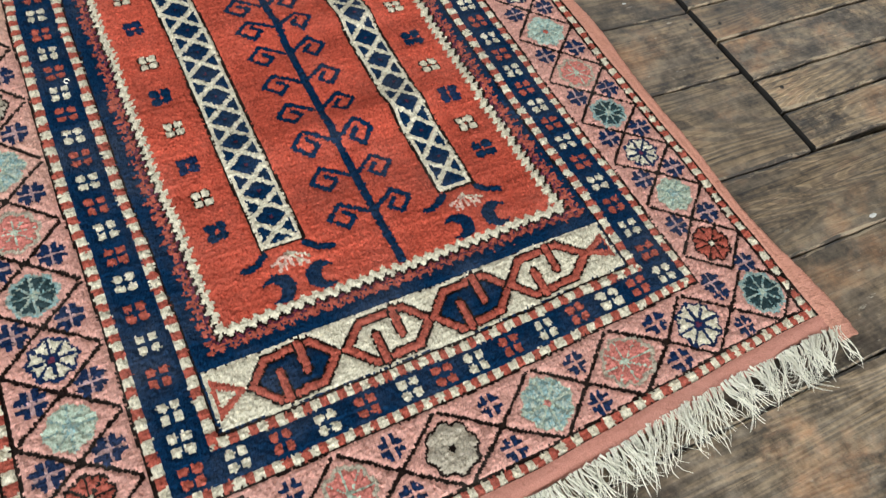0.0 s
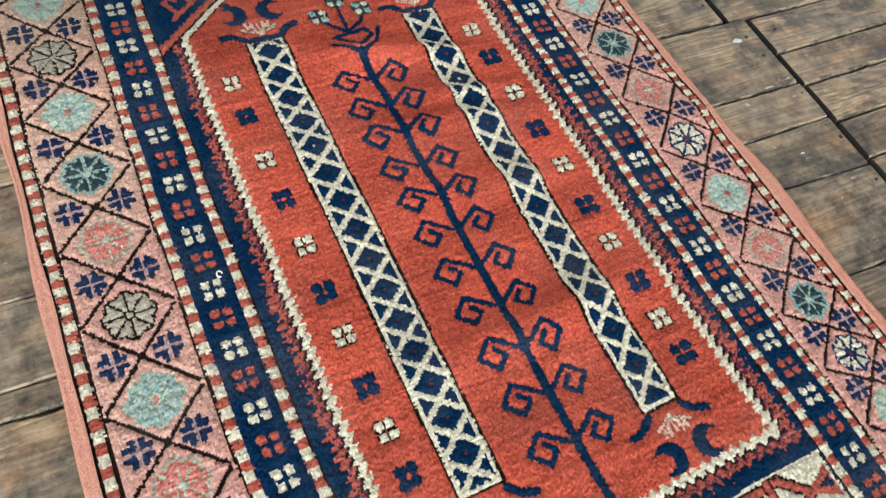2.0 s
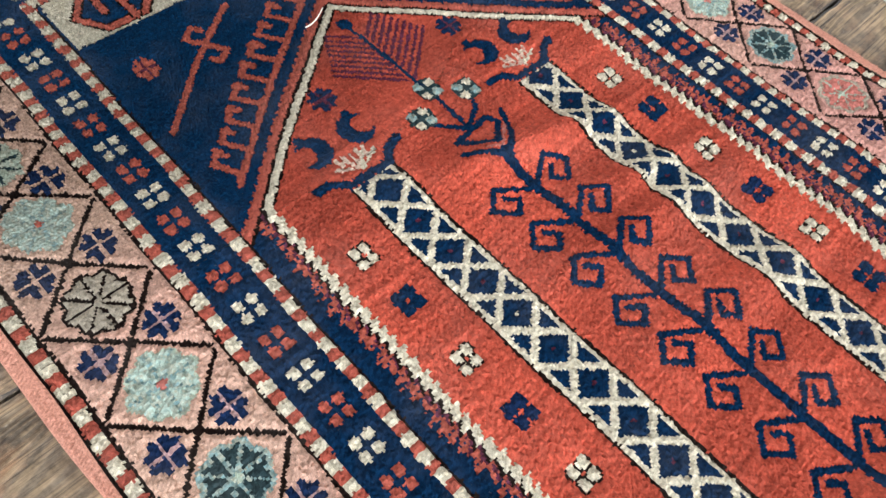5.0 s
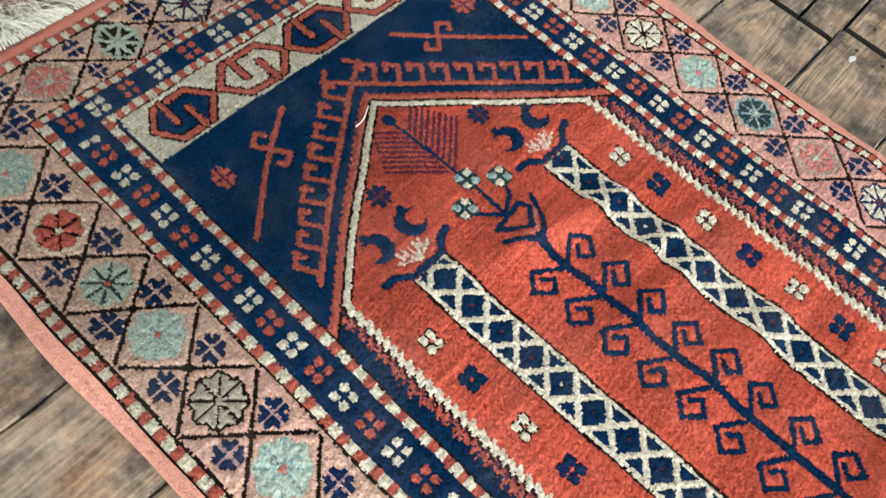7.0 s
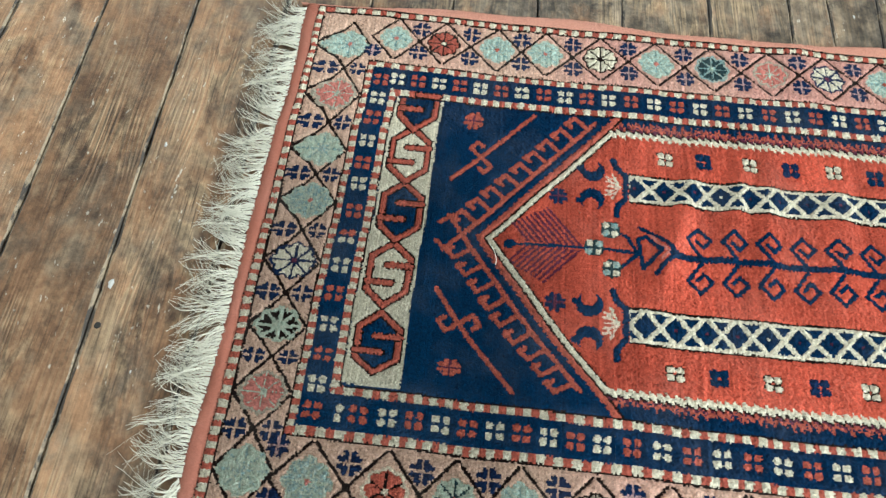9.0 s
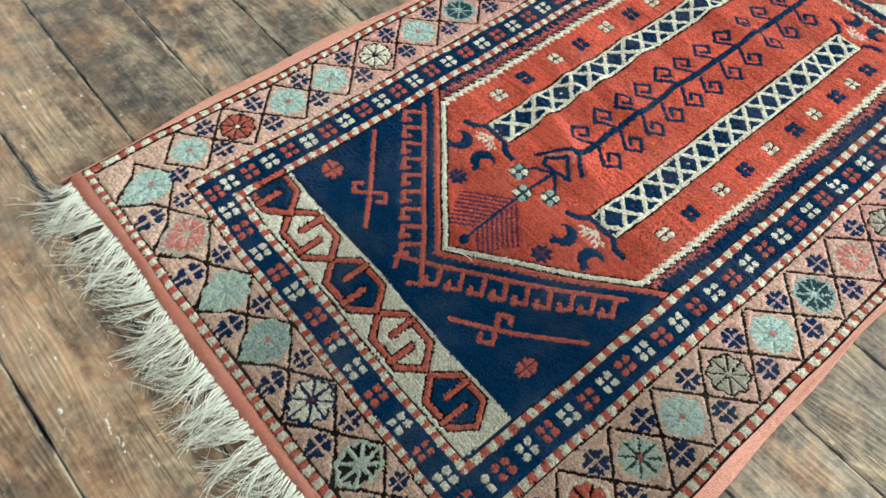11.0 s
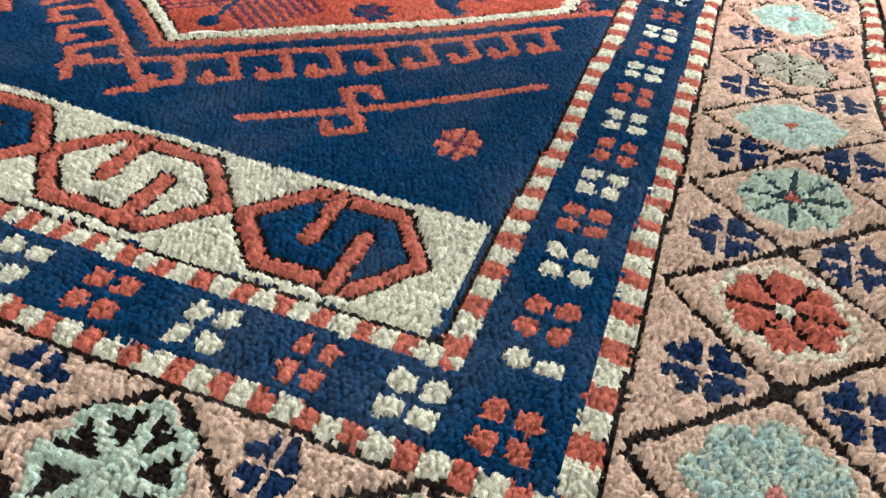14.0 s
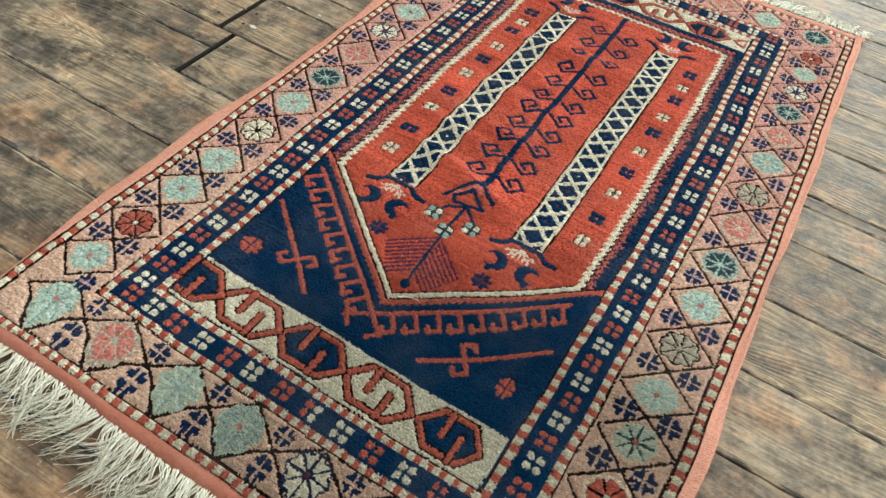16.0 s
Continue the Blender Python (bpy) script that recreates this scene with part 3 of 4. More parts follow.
# two latticed columns with horned finials
for u0, u1, marks, turns in ((-0.1715, -0.1125, (-0.522, -0.2335, -0.131, 0.0245, 0.1236, 0.249), (0, 6, 8, 11, 13, 15.5)),
                             (0.1005, 0.1550, (-0.522, -0.4592, -0.2383, -0.0194, 0.1853, 0.249), (-0.2, 1, 5, 9, 13, 14.2))):
    v0, v1 = -0.522, 0.249
    mid, half = (u0 + u1) / 2, (u1 - u0) / 2
    paint(inside(u0 - 0.004, u1 + 0.004, v0 - 0.003, v1), BROWN)
    paint(inside(u0, u1, v0, v1), IVORY)
    inner = inside(u0 + 0.0058, u1 - 0.0058, v0 + 0.006, v1 - 0.001)
    paint(inner, NAVY)
    tri = np.abs((np.interp(V, marks, turns) / 2 % 1.0) * 2 - 1)
    across = (U - mid) / half
    cross = np.minimum(np.abs(across - (tri * 2 - 1)), np.abs(across + (tri * 2 - 1))) < 0.215
    paint(inner & cross, IVORY)
    for k in range(1, 15):
        blob(mid, float(np.interp(k, turns, marks)), 0.0026, 0.0026, IVORY if k == 11 else PURPLE)
    for end, s_ in ((v1, 1), (v0, -1)):
        e = end + s_ * 0.006
        polyline([(mid - half - 0.034, e + s_ * 0.017), (mid - half - 0.018, e + s_ * 0.016), (mid - half, e + s_ * 0.003)], 0.011, NAVY)
        polyline([(mid + half, e + s_ * 0.003), (mid + half + 0.012, e + s_ * 0.016), (mid + half + 0.030, e + s_ * 0.022)], 0.011, NAVY)
        if s_ > 0:
            polyline([(mid - half, e), (mid + half, e)], 0.010, NAVY)
        polyline([(mid, e + s_ * 0.010), (mid, e + s_ * 0.034)], 0.0042, BLUSH)
        for a in (-0.026, -0.013, 0.013, 0.026):
            polyline([(mid, e + s_ * 0.011), (mid + a, e + s_ * (0.036 - abs(a) * 0.45))], 0.0042, BLUSH if a < 0 else IVORY)
            polyline([(mid + a * 0.6, e + s_ * 0.024), (mid + a * 0.75, e + s_ * 0.036)], 0.0038, BLUSH)
        for c, flip in ((mid - 0.030, 1), (mid + 0.031, -1)):
            b = e + s_ * 0.060
            du, dv = U - c, (V - b) * s_
            moon = (np.hypot(du, dv) < 0.0225) & (np.hypot(du + flip * 0.0115, dv - 0.002) > 0.0135)
            moon &= ~((du * flip < -0.004) & (np.abs(dv - 0.002) < 0.011))
            paint(moon, NAVY)
            if s_ > 0:
                blob(c - flip * 0.004, b + s_ * 0.024, 0.006, 0.006, NAVY)

# little four-petalled stars down both sides of the field
for n in range(5):
    lw, rw = (0.180, 0.026, -0.128, -0.272, -0.408)[n], (0.180, 0.025, -0.131, -0.279, -0.415)[n]
    ld, rd = (0.111, -0.047, -0.205, -0.347, -0.470)[n], (0.110, -0.053, -0.210, -0.354, -0.473)[n]
    four_dots(-0.219, lw, IVORY, 0.0062, 0.0074, BROWN)
    four_dots(0.200, rw, IVORY, 0.0062, 0.0074, BROWN)
    four_dots(-0.219, ld, VIOLET if n % 2 else NAVY, 0.0078, 0.0080)
    four_dots(0.200, rd, VIOLET if n % 2 else NAVY, 0.0078, 0.0080)


# ---- the rug's body ----
def fold(x, y):
    """Soft ripples where the rug does not lie flat."""
    z = 0.017 * np.exp(-((y - 0.165 + 0.30 * (x - 0.05)) / 0.022) ** 2) * np.exp(-((x - 0.05) / 0.13) ** 2)
    z += 0.012 * np.exp(-((y - 0.080 + 0.22 * x) / 0.020) ** 2) * np.exp(-((x - 0.12) / 0.12) ** 2)
    z += 0.012 * np.exp(-((y - 0.015 + 0.12 * x) / 0.024) ** 2) * np.exp(-((x - 0.07) / 0.16) ** 2)
    z += 0.010 * np.exp(-((y + 0.115 + 0.10 * x) / 0.026) ** 2) * np.exp(-((x - 0.10) / 0.14) ** 2)
    z += 0.014 * np.exp(-((y + 0.350 - 0.06 * x) / 0.030) ** 2) * np.exp(-((x - 0.05) / 0.20) ** 2)
    z += 0.0050 * np.exp(-((y + 0.10) / 0.04) ** 2) * np.exp(-((x - 0.45) / 0.10) ** 2)
    z += 0.0030 * np.exp(-((y - 0.33) / 0.10) ** 2) * np.exp(-((x + 0.30) / 0.10) ** 2)
    # the west edge stands off the floor in one place
    z += 0.015 * np.exp(-((y - 0.465) / 0.085) ** 2) * np.clip((-x - 0.40) / 0.12, 0, 1)
    return z


def fold_slope(x, y):
    """How steeply the ripples rise along the rug."""
    return (fold(x, y + 0.003) - fold(x, y - 0.003)) / 0.006


def edge_left(y):
    return -0.5455 + 0.0035 * np.sin(y * 9.0 + 0.6) + 0.002 * np.sin(y * 23.0) + 0.014 * np.clip((y - 0.80) / 0.12, 0, 1) ** 2 + 0.012 * np.clip((-y - 0.75) / 0.2, 0, 1)


def edge_right(y):
    return 0.5215 + 0.007 * np.sin(y * 8.2 - 1.9) + 0.0035 * np.sin(y * 21.0 + 1.0) - 0.014 * np.clip((y - 0.66) / 0.22, 0, 1) ** 2 + 0.022 * np.clip((-y - 0.5) / 0.4, 0, 1)


rug = tagged(new("rug"), "red and navy hand-knotted wool prayer rug lying on planks", "rug")
PILE_TOP = 0.0
knots = (V < 0.8655) & (V > -0.927) & (U > -0.5435) & (U < 0.499)
# every knot has its own strength of dye; rows differ a little too
shade = 1.0 + 0.15 * rng.standard_normal(K.shape) + 0.07 * rng.standard_normal((K.shape[0], 1))
dyed = DYES[K] * np.clip(shade, 0.5, 1.5)[..., None]
# abrash: the pink wool drifts from rose at one end to straw at the other
straw = np.clip((WY + 0.15) / 0.7 + 0.25 * np.sin(WY * 17.0) - 0.55 * WX, 0, 1)[..., None]
is_pink = (K == PINK)[..., None] | (K == BLUSH)[..., None]
dyed = np.where(is_pink, dyed * (1 - straw) + straw * dyed * np.array([1.04, 1.31, 1.19]), dyed)
# the pile's sheen is painted into navy and rust, brighter towards the arch end
to_arch = (np.clip((WY - 0.18) / 0.4, 0, 1) * np.clip((0.32 - WX) / 0.4, 0, 1))[..., None]
dyed = np.where((K == NAVY)[..., None], dyed * (1 + to_arch * np.array([0.05, 0.70, 0.62])), dyed)
dyed = np.where((K == RUST)[..., None], dyed * (1 + to_arch * np.array([0.25, 0.32, 0.30])), dyed)
is_pale = ((K == MINT) | (K == PALEBLUE) | (K == TEAL))[..., None]
faded = np.clip(0.25 + 0.35 * rng.standard_normal(K.shape), 0, 0.8)[..., None] + 0.2 * to_arch
dyed = np.where(is_pale, dyed * (1 - faded) + faded * np.array([0.50, 0.50, 0.38]), dyed)
blotch = np.zeros(K.shape)
for k in range(14):
    fx, fy, ph = rng.normal(0, 16), rng.normal(0, 26), rng.uniform(0, 6.28)
    blotch += np.sin(WX * fx + WY * fy + ph) / 14 ** 0.5
is_red = (K == RED)[..., None]
dyed = np.where(is_red, dyed * (1.0 + 0.07 * np.sin(WY * 31.0 + 2.0 * np.sin(WY * 7.0)) + 0.15 * blotch + 0.05 * np.sin(WY * 260 + 3 * np.sin(WY * 41)))[..., None], dyed)

ny_, nx_ = K.shape
px, py = np.meshgrid(np.arange(RX0, RX0 + KNOT * (nx_ + 0.5), KNOT), np.arange(RY0, RY0 + KNOT * (ny_ + 0.5), KNOT))
px, py = px[: ny_ + 1, : nx_ + 1], py[: ny_ + 1, : nx_ + 1]
meets = np.zeros(K.shape, bool)
meets[1:] |= K[1:] != K[:-1]
meets[:-1] |= K[1:] != K[:-1]
meets[:, 1:] |= K[:, 1:] != K[:, :-1]
meets[:, :-1] |= K[:, 1:] != K[:, :-1]
# each patch of colour stands up as a soft cushion, lowest where two colours meet
depth, ring = meets.astype(float), meets.copy()
for fall in (0.45, 0.15):
    wider = ring.copy()
    wider[1:] |= ring[:-1]
    wider[:-1] |= ring[1:]
    wider[:, 1:] |= ring[:, :-1]
    wider[:, :-1] |= ring[:, 1:]
    depth[wider & ~ring] = fall
    ring = wider

lumps = np.sin(WX * 1250 + 2 * np.sin(WY * 500)) * np.sin(WY * 1400 + 2 * np.sin(WX * 430))
NEAR = np.clip((WY - 0.18) / 0.4, 0, 1) * np.clip((0.32 - WX) / 0.4, 0, 1)
low = np.where(K == BROWN, -0.0028, 0.0) - (0.0025 + 0.0020 * NEAR) * depth + 0.0008 * lumps + 0.0007 * rng.standard_normal(K.shape) + 0.0005 * rng.standard_normal((K.shape[0], 1))
pad = np.pad(low, 1, mode="edge")
corner_low = (pad[:-1, :-1] + pad[1:, :-1] + pad[:-1, 1:] + pad[1:, 1:]) / 4
near_pad = np.pad(NEAR, 1, mode="edge")[1:, 1:]
base_z = PILE_TOP - 0.0018 - 0.0016 * near_pad + corner_low + fold(px, py) + 0.0007 * rng.standard_normal(px.shape)
base_x, base_y = px + 0.0004 * rng.standard_normal(px.shape), py + 0.0004 * rng.standard_normal(px.shape)
grid_verts = np.stack([base_x, base_y, base_z], -1).reshape(-1, 3)
ii, jj = np.meshgrid(np.arange(ny_), np.arange(nx_), indexing="ij")
quad = np.stack([ii * (nx_ + 1) + jj, ii * (nx_ + 1) + jj + 1, (ii + 1) * (nx_ + 1) + jj + 1, (ii + 1) * (nx_ + 1) + jj], -1)


blob_high = np.clip(rng.standard_normal(K.shape), -1.5, 1.5) * 0.5
knot_x, knot_y = rng.uniform(-0.22, 0.22, K.shape), rng.uniform(-0.22, 0.22, K.shape)


TUFT_X, TUFT_Y = 0.0033, 0.0031
tuft_push = rng.uniform(-0.30, 0.30, (2, 700, 400))
tuft_tall = rng.uniform(0.75, 1.2, (700, 400))


def tuft_at(x, y):
    """The tuft of a few knots that a place belongs to: its middle, how far out the place lies, and how tall the tuft is."""
    row = np.floor((y - RY0) / TUFT_Y).astype(int)
    col = np.floor((x - RX0) / TUFT_X + 0.5 * (row % 2)).astype(int)
    r, c = np.clip(row, 0, 699), np.clip(col, 0, 399)
    mx = RX0 + (col + 0.5 - 0.5 * (row % 2) + tuft_push[0][r, c]) * TUFT_X
    my = RY0 + (row + 0.5 + tuft_push[1][r, c]) * TUFT_Y
    return mx, my, np.hypot((x - mx) / TUFT_X, (y - my) / TUFT_Y), tuft_tall[r, c]


def depth_at(x, y):
    """How deep the pile stands: worn short over most of the field, full towards the north-west corner."""
    return np.clip((np.clip((y - 0.18) / 0.4, 0, 1) * np.clip((0.32 - x) / 0.4, 0, 1) - 0.22) / 0.5, 0, 1)


def tuft_height(x, y):
    """The top of the deep pile: round tufts, parted where two colours meet and low along the dark outlines."""
    _, _, out, tall = tuft_at(x, y)
    i, j = (y - RY0) / KNOT - 0.5, (x - RX0) / KNOT - 0.5
    i0, j0 = np.clip(np.floor(i).astype(int), 0, K.shape[0] - 2), np.clip(np.floor(j).astype(int), 0, K.shape[1] - 2)
    fi, fj = np.clip(i - i0, 0, 1), np.clip(j - j0, 0, 1)
    sunk = sum(wi * wj * SUNK[i0 + a, j0 + b] for a, wi in ((0, 1 - fi), (1, fi)) for b, wj in ((0, 1 - fj), (1, fj)))
    return PILE_TOP - 0.0024 + (0.0009 + 0.0016 * depth_at(x, y)) * tall * np.clip(1 - (out / 0.66) ** 2, -0.70, 1) - sunk + fold(x, y)


SUNK = 0.0022 * depth + np.where(K == BROWN, 0.0022, 0.0)
FINE = 3


def deep_pile(mask):
    """Rounded tufts for the knots of mask, on a grid three times as fine as the knots."""
    i, j = np.nonzero(mask)
    a, b = np.meshgrid(np.arange(FINE), np.arange(FINE), indexing="ij")
    fi, fj = (i[:, None] * FINE + a.ravel()).ravel(), (j[:, None] * FINE + b.ravel()).ravel()
    wide = K.shape[1] * FINE + 1
    quads = np.stack([fi * wide + fj, fi * wide + fj + 1, (fi + 1) * wide + fj + 1, (fi + 1) * wide + fj], -1)
    used, index = np.unique(quads, return_inverse=True)
    x, y = RX0 + (used % wide) * KNOT / FINE, RY0 + (used // wide) * KNOT / FINE
    z = tuft_height(x, y) + 0.00009 * rng.standard_normal(len(x))
    # a tuft has one dye: take it from between the place and the tuft's middle
    cx, cy = RX0 + (fj + 0.5) * KNOT / FINE, RY0 + (fi + 0.5) * KNOT / FINE
    mx, my, out, _ = tuft_at(cx, cy)
    kj = np.clip(((0.7 * cx + 0.3 * mx - RX0) / KNOT).astype(int), 0, K.shape[1] - 1)
    ki = np.clip(((0.7 * cy + 0.3 * my - RY0) / KNOT).astype(int), 0, K.shape[0] - 1)
    # deeper tufts have the pile's own shade put into their dye
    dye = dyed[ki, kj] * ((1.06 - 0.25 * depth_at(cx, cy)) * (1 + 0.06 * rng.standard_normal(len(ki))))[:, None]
    return np.stack([x, y, z], -1), index.reshape(-1, 4), dye


def tufts(mask):
    """Tips of the cut yarn: small leaning blades over the knots of mask, and the dye of each."""
    i, j = np.nonzero(mask)
    each = np.floor(BLADES[i, j] + rng.random(len(i))).astype(int)
    i, j = np.repeat(i, each), np.repeat(j, each)
    n = len(i)
    near = NEAR[i, j]
    # the yarn of one knot leans and spreads together
    knot_lean_x, knot_lean_y = 0.0003 * rng.standard_normal(K.shape), 0.0003 * rng.standard_normal(K.shape)
    off_x, off_y = rng.normal(0, 0.26, n), rng.normal(0, 0.26, n)
    x, y = WX[i, j] + KNOT * (off_x + near * knot_x[i, j]), WY[i, j] + KNOT * (off_y + near * knot_y[i, j])
    dome = np.clip(1.15 - 2.0 * (off_x ** 2 + off_y ** 2), 0.35, 1.15)
    z = np.where(near > 0.25, tuft_height(x, y) - 0.0007, PILE_TOP - 0.0020 + low[i, j] + fold(x, y))
    turn = rng.uniform(0, 2 * math.pi, n)
    width = rng.uniform(0.00013, 0.00036, n) * (1 - 0.45 * near)
    stray = rng.random(n) < 0.004
    tall = rng.uniform(0.0007, 0.0018, n) * (1 - 0.3 * near) * np.where(meets[i, j], 0.8 - 0.15 * near, 1.0) * (1 + near * (0.85 * dome - 0.1)) * (1 + 0.4 * blob_high[i, j])
    tall = np.where(stray, tall * 1.5, tall)
    spread = 0.45 * near
    loose = 0.0006 - 0.0002 * near
    lean_x = rng.normal(0, loose, n) + near * knot_lean_x[i, j] + spread * KNOT * off_x
    lean_y = rng.normal(-0.0009, loose, n) + near * (knot_lean_y[i, j] + 0.0005) + spread * KNOT * off_y
    lean_x, lean_y = np.where(stray, lean_x * 3, lean_x), np.where(stray, lean_y * 3, lean_y)
    width = np.where(stray, width * 0.6, width)
    cx, cy = np.cos(turn) * width, np.sin(turn) * width
    v = np.stack([np.stack([x - cx, y - cy, z], -1), np.stack([x + cx, y + cy, z], -1), np.stack([x + lean_x, y + lean_y, z + tall], -1)], 1)
    light = np.clip(dyed[i, j].mean(-1) / 0.4, 0, 1)
    dye = dyed[i, j] * (1 + (0.24 - 0.10 * light - 0.06 * near) * rng.uniform(-1, 1, n))[:, None]
    # tips over the deep pile are darkened for its self-shadow
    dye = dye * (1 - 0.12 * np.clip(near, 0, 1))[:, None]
    dye = np.where(stray[:, None], dye * 0.6 + np.array([0.14, 0.13, 0.11]), dye)
    lay = np.stack([(0.9 - 0.6 * near) * off_x + 0.12 * rng.standard_normal(n) + 120 * knot_lean_x[i, j], (0.9 - 0.6 * near) * off_y + 0.12 * rng.standard_normal(n) + 120 * knot_lean_y[i, j], np.ones(n)], -1)
    lay[:, 1] -= fold_slope(x, y)
    return v.reshape(-1, 3), dye, lay / np.linalg.norm(lay, axis=1)[:, None]


BLADES = 2.3 + 13.0 * NEAR
WEST_SIDE = U < APEX[0]
RUG_ZONES = (
    ("field", "madder-red field with navy tree of life", ZONE == 0),
    ("spandrel", "navy gable corner with rust combs", (ZONE == 1) & WEST_SIDE),
    ("spandrel", "navy gable corner with rust combs", (ZONE == 1) & ~WEST_SIDE),
    ("end_panel", "ivory panel with hooked lozenges", (ZONE == 2) & (V > 0)),
    ("end_panel", "ivory panel with hooked lozenges and end triangles", (ZONE == 2) & (V < 0)),
    ("guard_stripe", "navy stripe with ivory and rust stars", ZONE == 3),
    ("main_border", "salmon pink border with flowered diamonds", ZONE == 4))
for name, label, zone_mask in RUG_ZONES:
    mask = knots & zone_mask
    deep = mask & (NEAR > 0.25)
    flat = mask & ~deep
    used, index = np.unique(quad[flat], return_inverse=True)
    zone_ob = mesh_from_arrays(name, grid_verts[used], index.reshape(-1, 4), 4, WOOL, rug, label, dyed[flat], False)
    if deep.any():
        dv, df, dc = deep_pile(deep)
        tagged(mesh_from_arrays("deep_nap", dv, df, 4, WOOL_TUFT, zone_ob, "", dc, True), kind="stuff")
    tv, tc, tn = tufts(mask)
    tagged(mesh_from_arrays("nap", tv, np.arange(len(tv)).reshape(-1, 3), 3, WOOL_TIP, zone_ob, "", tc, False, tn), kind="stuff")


def side_binding(edge, inner_u, sign):
    """A wrapped cord along one side, with the bare wool between it and the knots."""
    ys = np.linspace(-0.950, 0.908, 1300)
    outer = edge(ys)
    rows, ring = len(ys), 15
    inner = rug_place(np.full(rows, inner_u), ys)[0]
    for _ in range(8):
        inner = inner + inner_u - weave(inner, ys)[0]
    verts = []
    for k in range(ring):
        t = k / (ring - 1)
        x = inner - sign * 0.002 + (outer - inner + sign * 0.002) * t
        thick = 0.0032 * np.sin(math.pi * min(1.0, 0.25 + t * 0.75)) ** 0.6 if t < 1 else 0
        z = -0.0050 + thick + 0.0008 * np.sin(ys * 1500 + k * 0.9) * (0.3 + t) + fold(x, ys) + 0.0004 * np.sin(t * 11) + 0.0006 * np.sin(ys * 210 + 3 * np.sin(ys * 60)) * t + 0.0005 * rng.standard_normal(rows)
        if t == 1:
            z = np.full_like(ys, FLOOR_Z + 0.001)
        verts.append(np.stack([x, ys, z], -1))
    v = np.concatenate(verts)
    a, b = np.meshgrid(np.arange(ring - 1), np.arange(rows - 1), indexing="ij")
    f = np.stack([a * rows + b, (a + 1) * rows + b, (a + 1) * rows + b + 1, a * rows + b + 1], -1).reshape(-1, 4)
    if sign < 0:
        f = f[:, ::-1]
    mesh_from_arrays("selvedge", v, f, 4, SELVEDGE_WOOL, rug, "salmon orange wrapped wool side cord", None, True)


side_binding(edge_left, -0.5435, -1)
side_binding(edge_right, 0.499, 1)


def skew_to_y(x, v):
    """The world's y for a place across the rug and along its weave."""
    y = np.array(v, float)
    for _ in range(20):
        y = y + 0.8 * (v - weave(x, y)[1])
    return y


def woven_end(v_in, v_out, x0, x1, sign, roll):
    """Flat-woven strip at one end, ribbed across, its outer edge rolled a little."""
    xs = np.linspace(x0, x1, 420)
    rows, ring = len(xs), 12
    verts = []
    for k in range(ring):
        t = k / (ring - 1)
        v = v_in - sign * 0.002 + (v_out - v_in + sign * 0.002) * t + 0.003 * np.sin(xs * 14 + 1) * t + 0.0015 * np.sin(xs * 47) * t
        y = skew_to_y(xs, v)
        lift = roll * math.sin(math.pi * min(1, 0.12 + 0.88 * t)) ** 0.7
        z = (-0.0055 if roll < 0.005 else -0.0085) + lift + 0.0005 * np.sin(xs * 1500 + (k % 2) * math.pi) + 0.0012 * np.sin(xs * 31 + 2) * t + 0.0004 * rng.standard_normal(rows)
        if k == ring - 1:
            z = np.full_like(xs, FLOOR_Z + 0.001)
        verts.append(np.stack([xs, y, z], -1))
    vv = np.concatenate(verts)
    a, b = np.meshgrid(np.arange(ring - 1), np.arange(rows - 1), indexing="ij")
    f = np.stack([a * rows + b, a * rows + b + 1, (a + 1) * rows + b + 1, (a + 1) * rows + b], -1).reshape(-1, 4)
    if sign < 0:
        f = f[:, ::-1]
    mesh_from_arrays("woven_end", vv, f, 4, KILIM_WOOL if sign > 0 else SOUTH_KILIM_WOOL, rug, "flat-woven terracotta end strip" if sign > 0 else "flat-woven salmon pink end strip", None, True)


woven_end(0.8655, 0.8890, -0.528, 0.504, 1, 0.0070)
woven_end(-0.927, -0.951, -0.545, 0.531, -1, 0.0030)


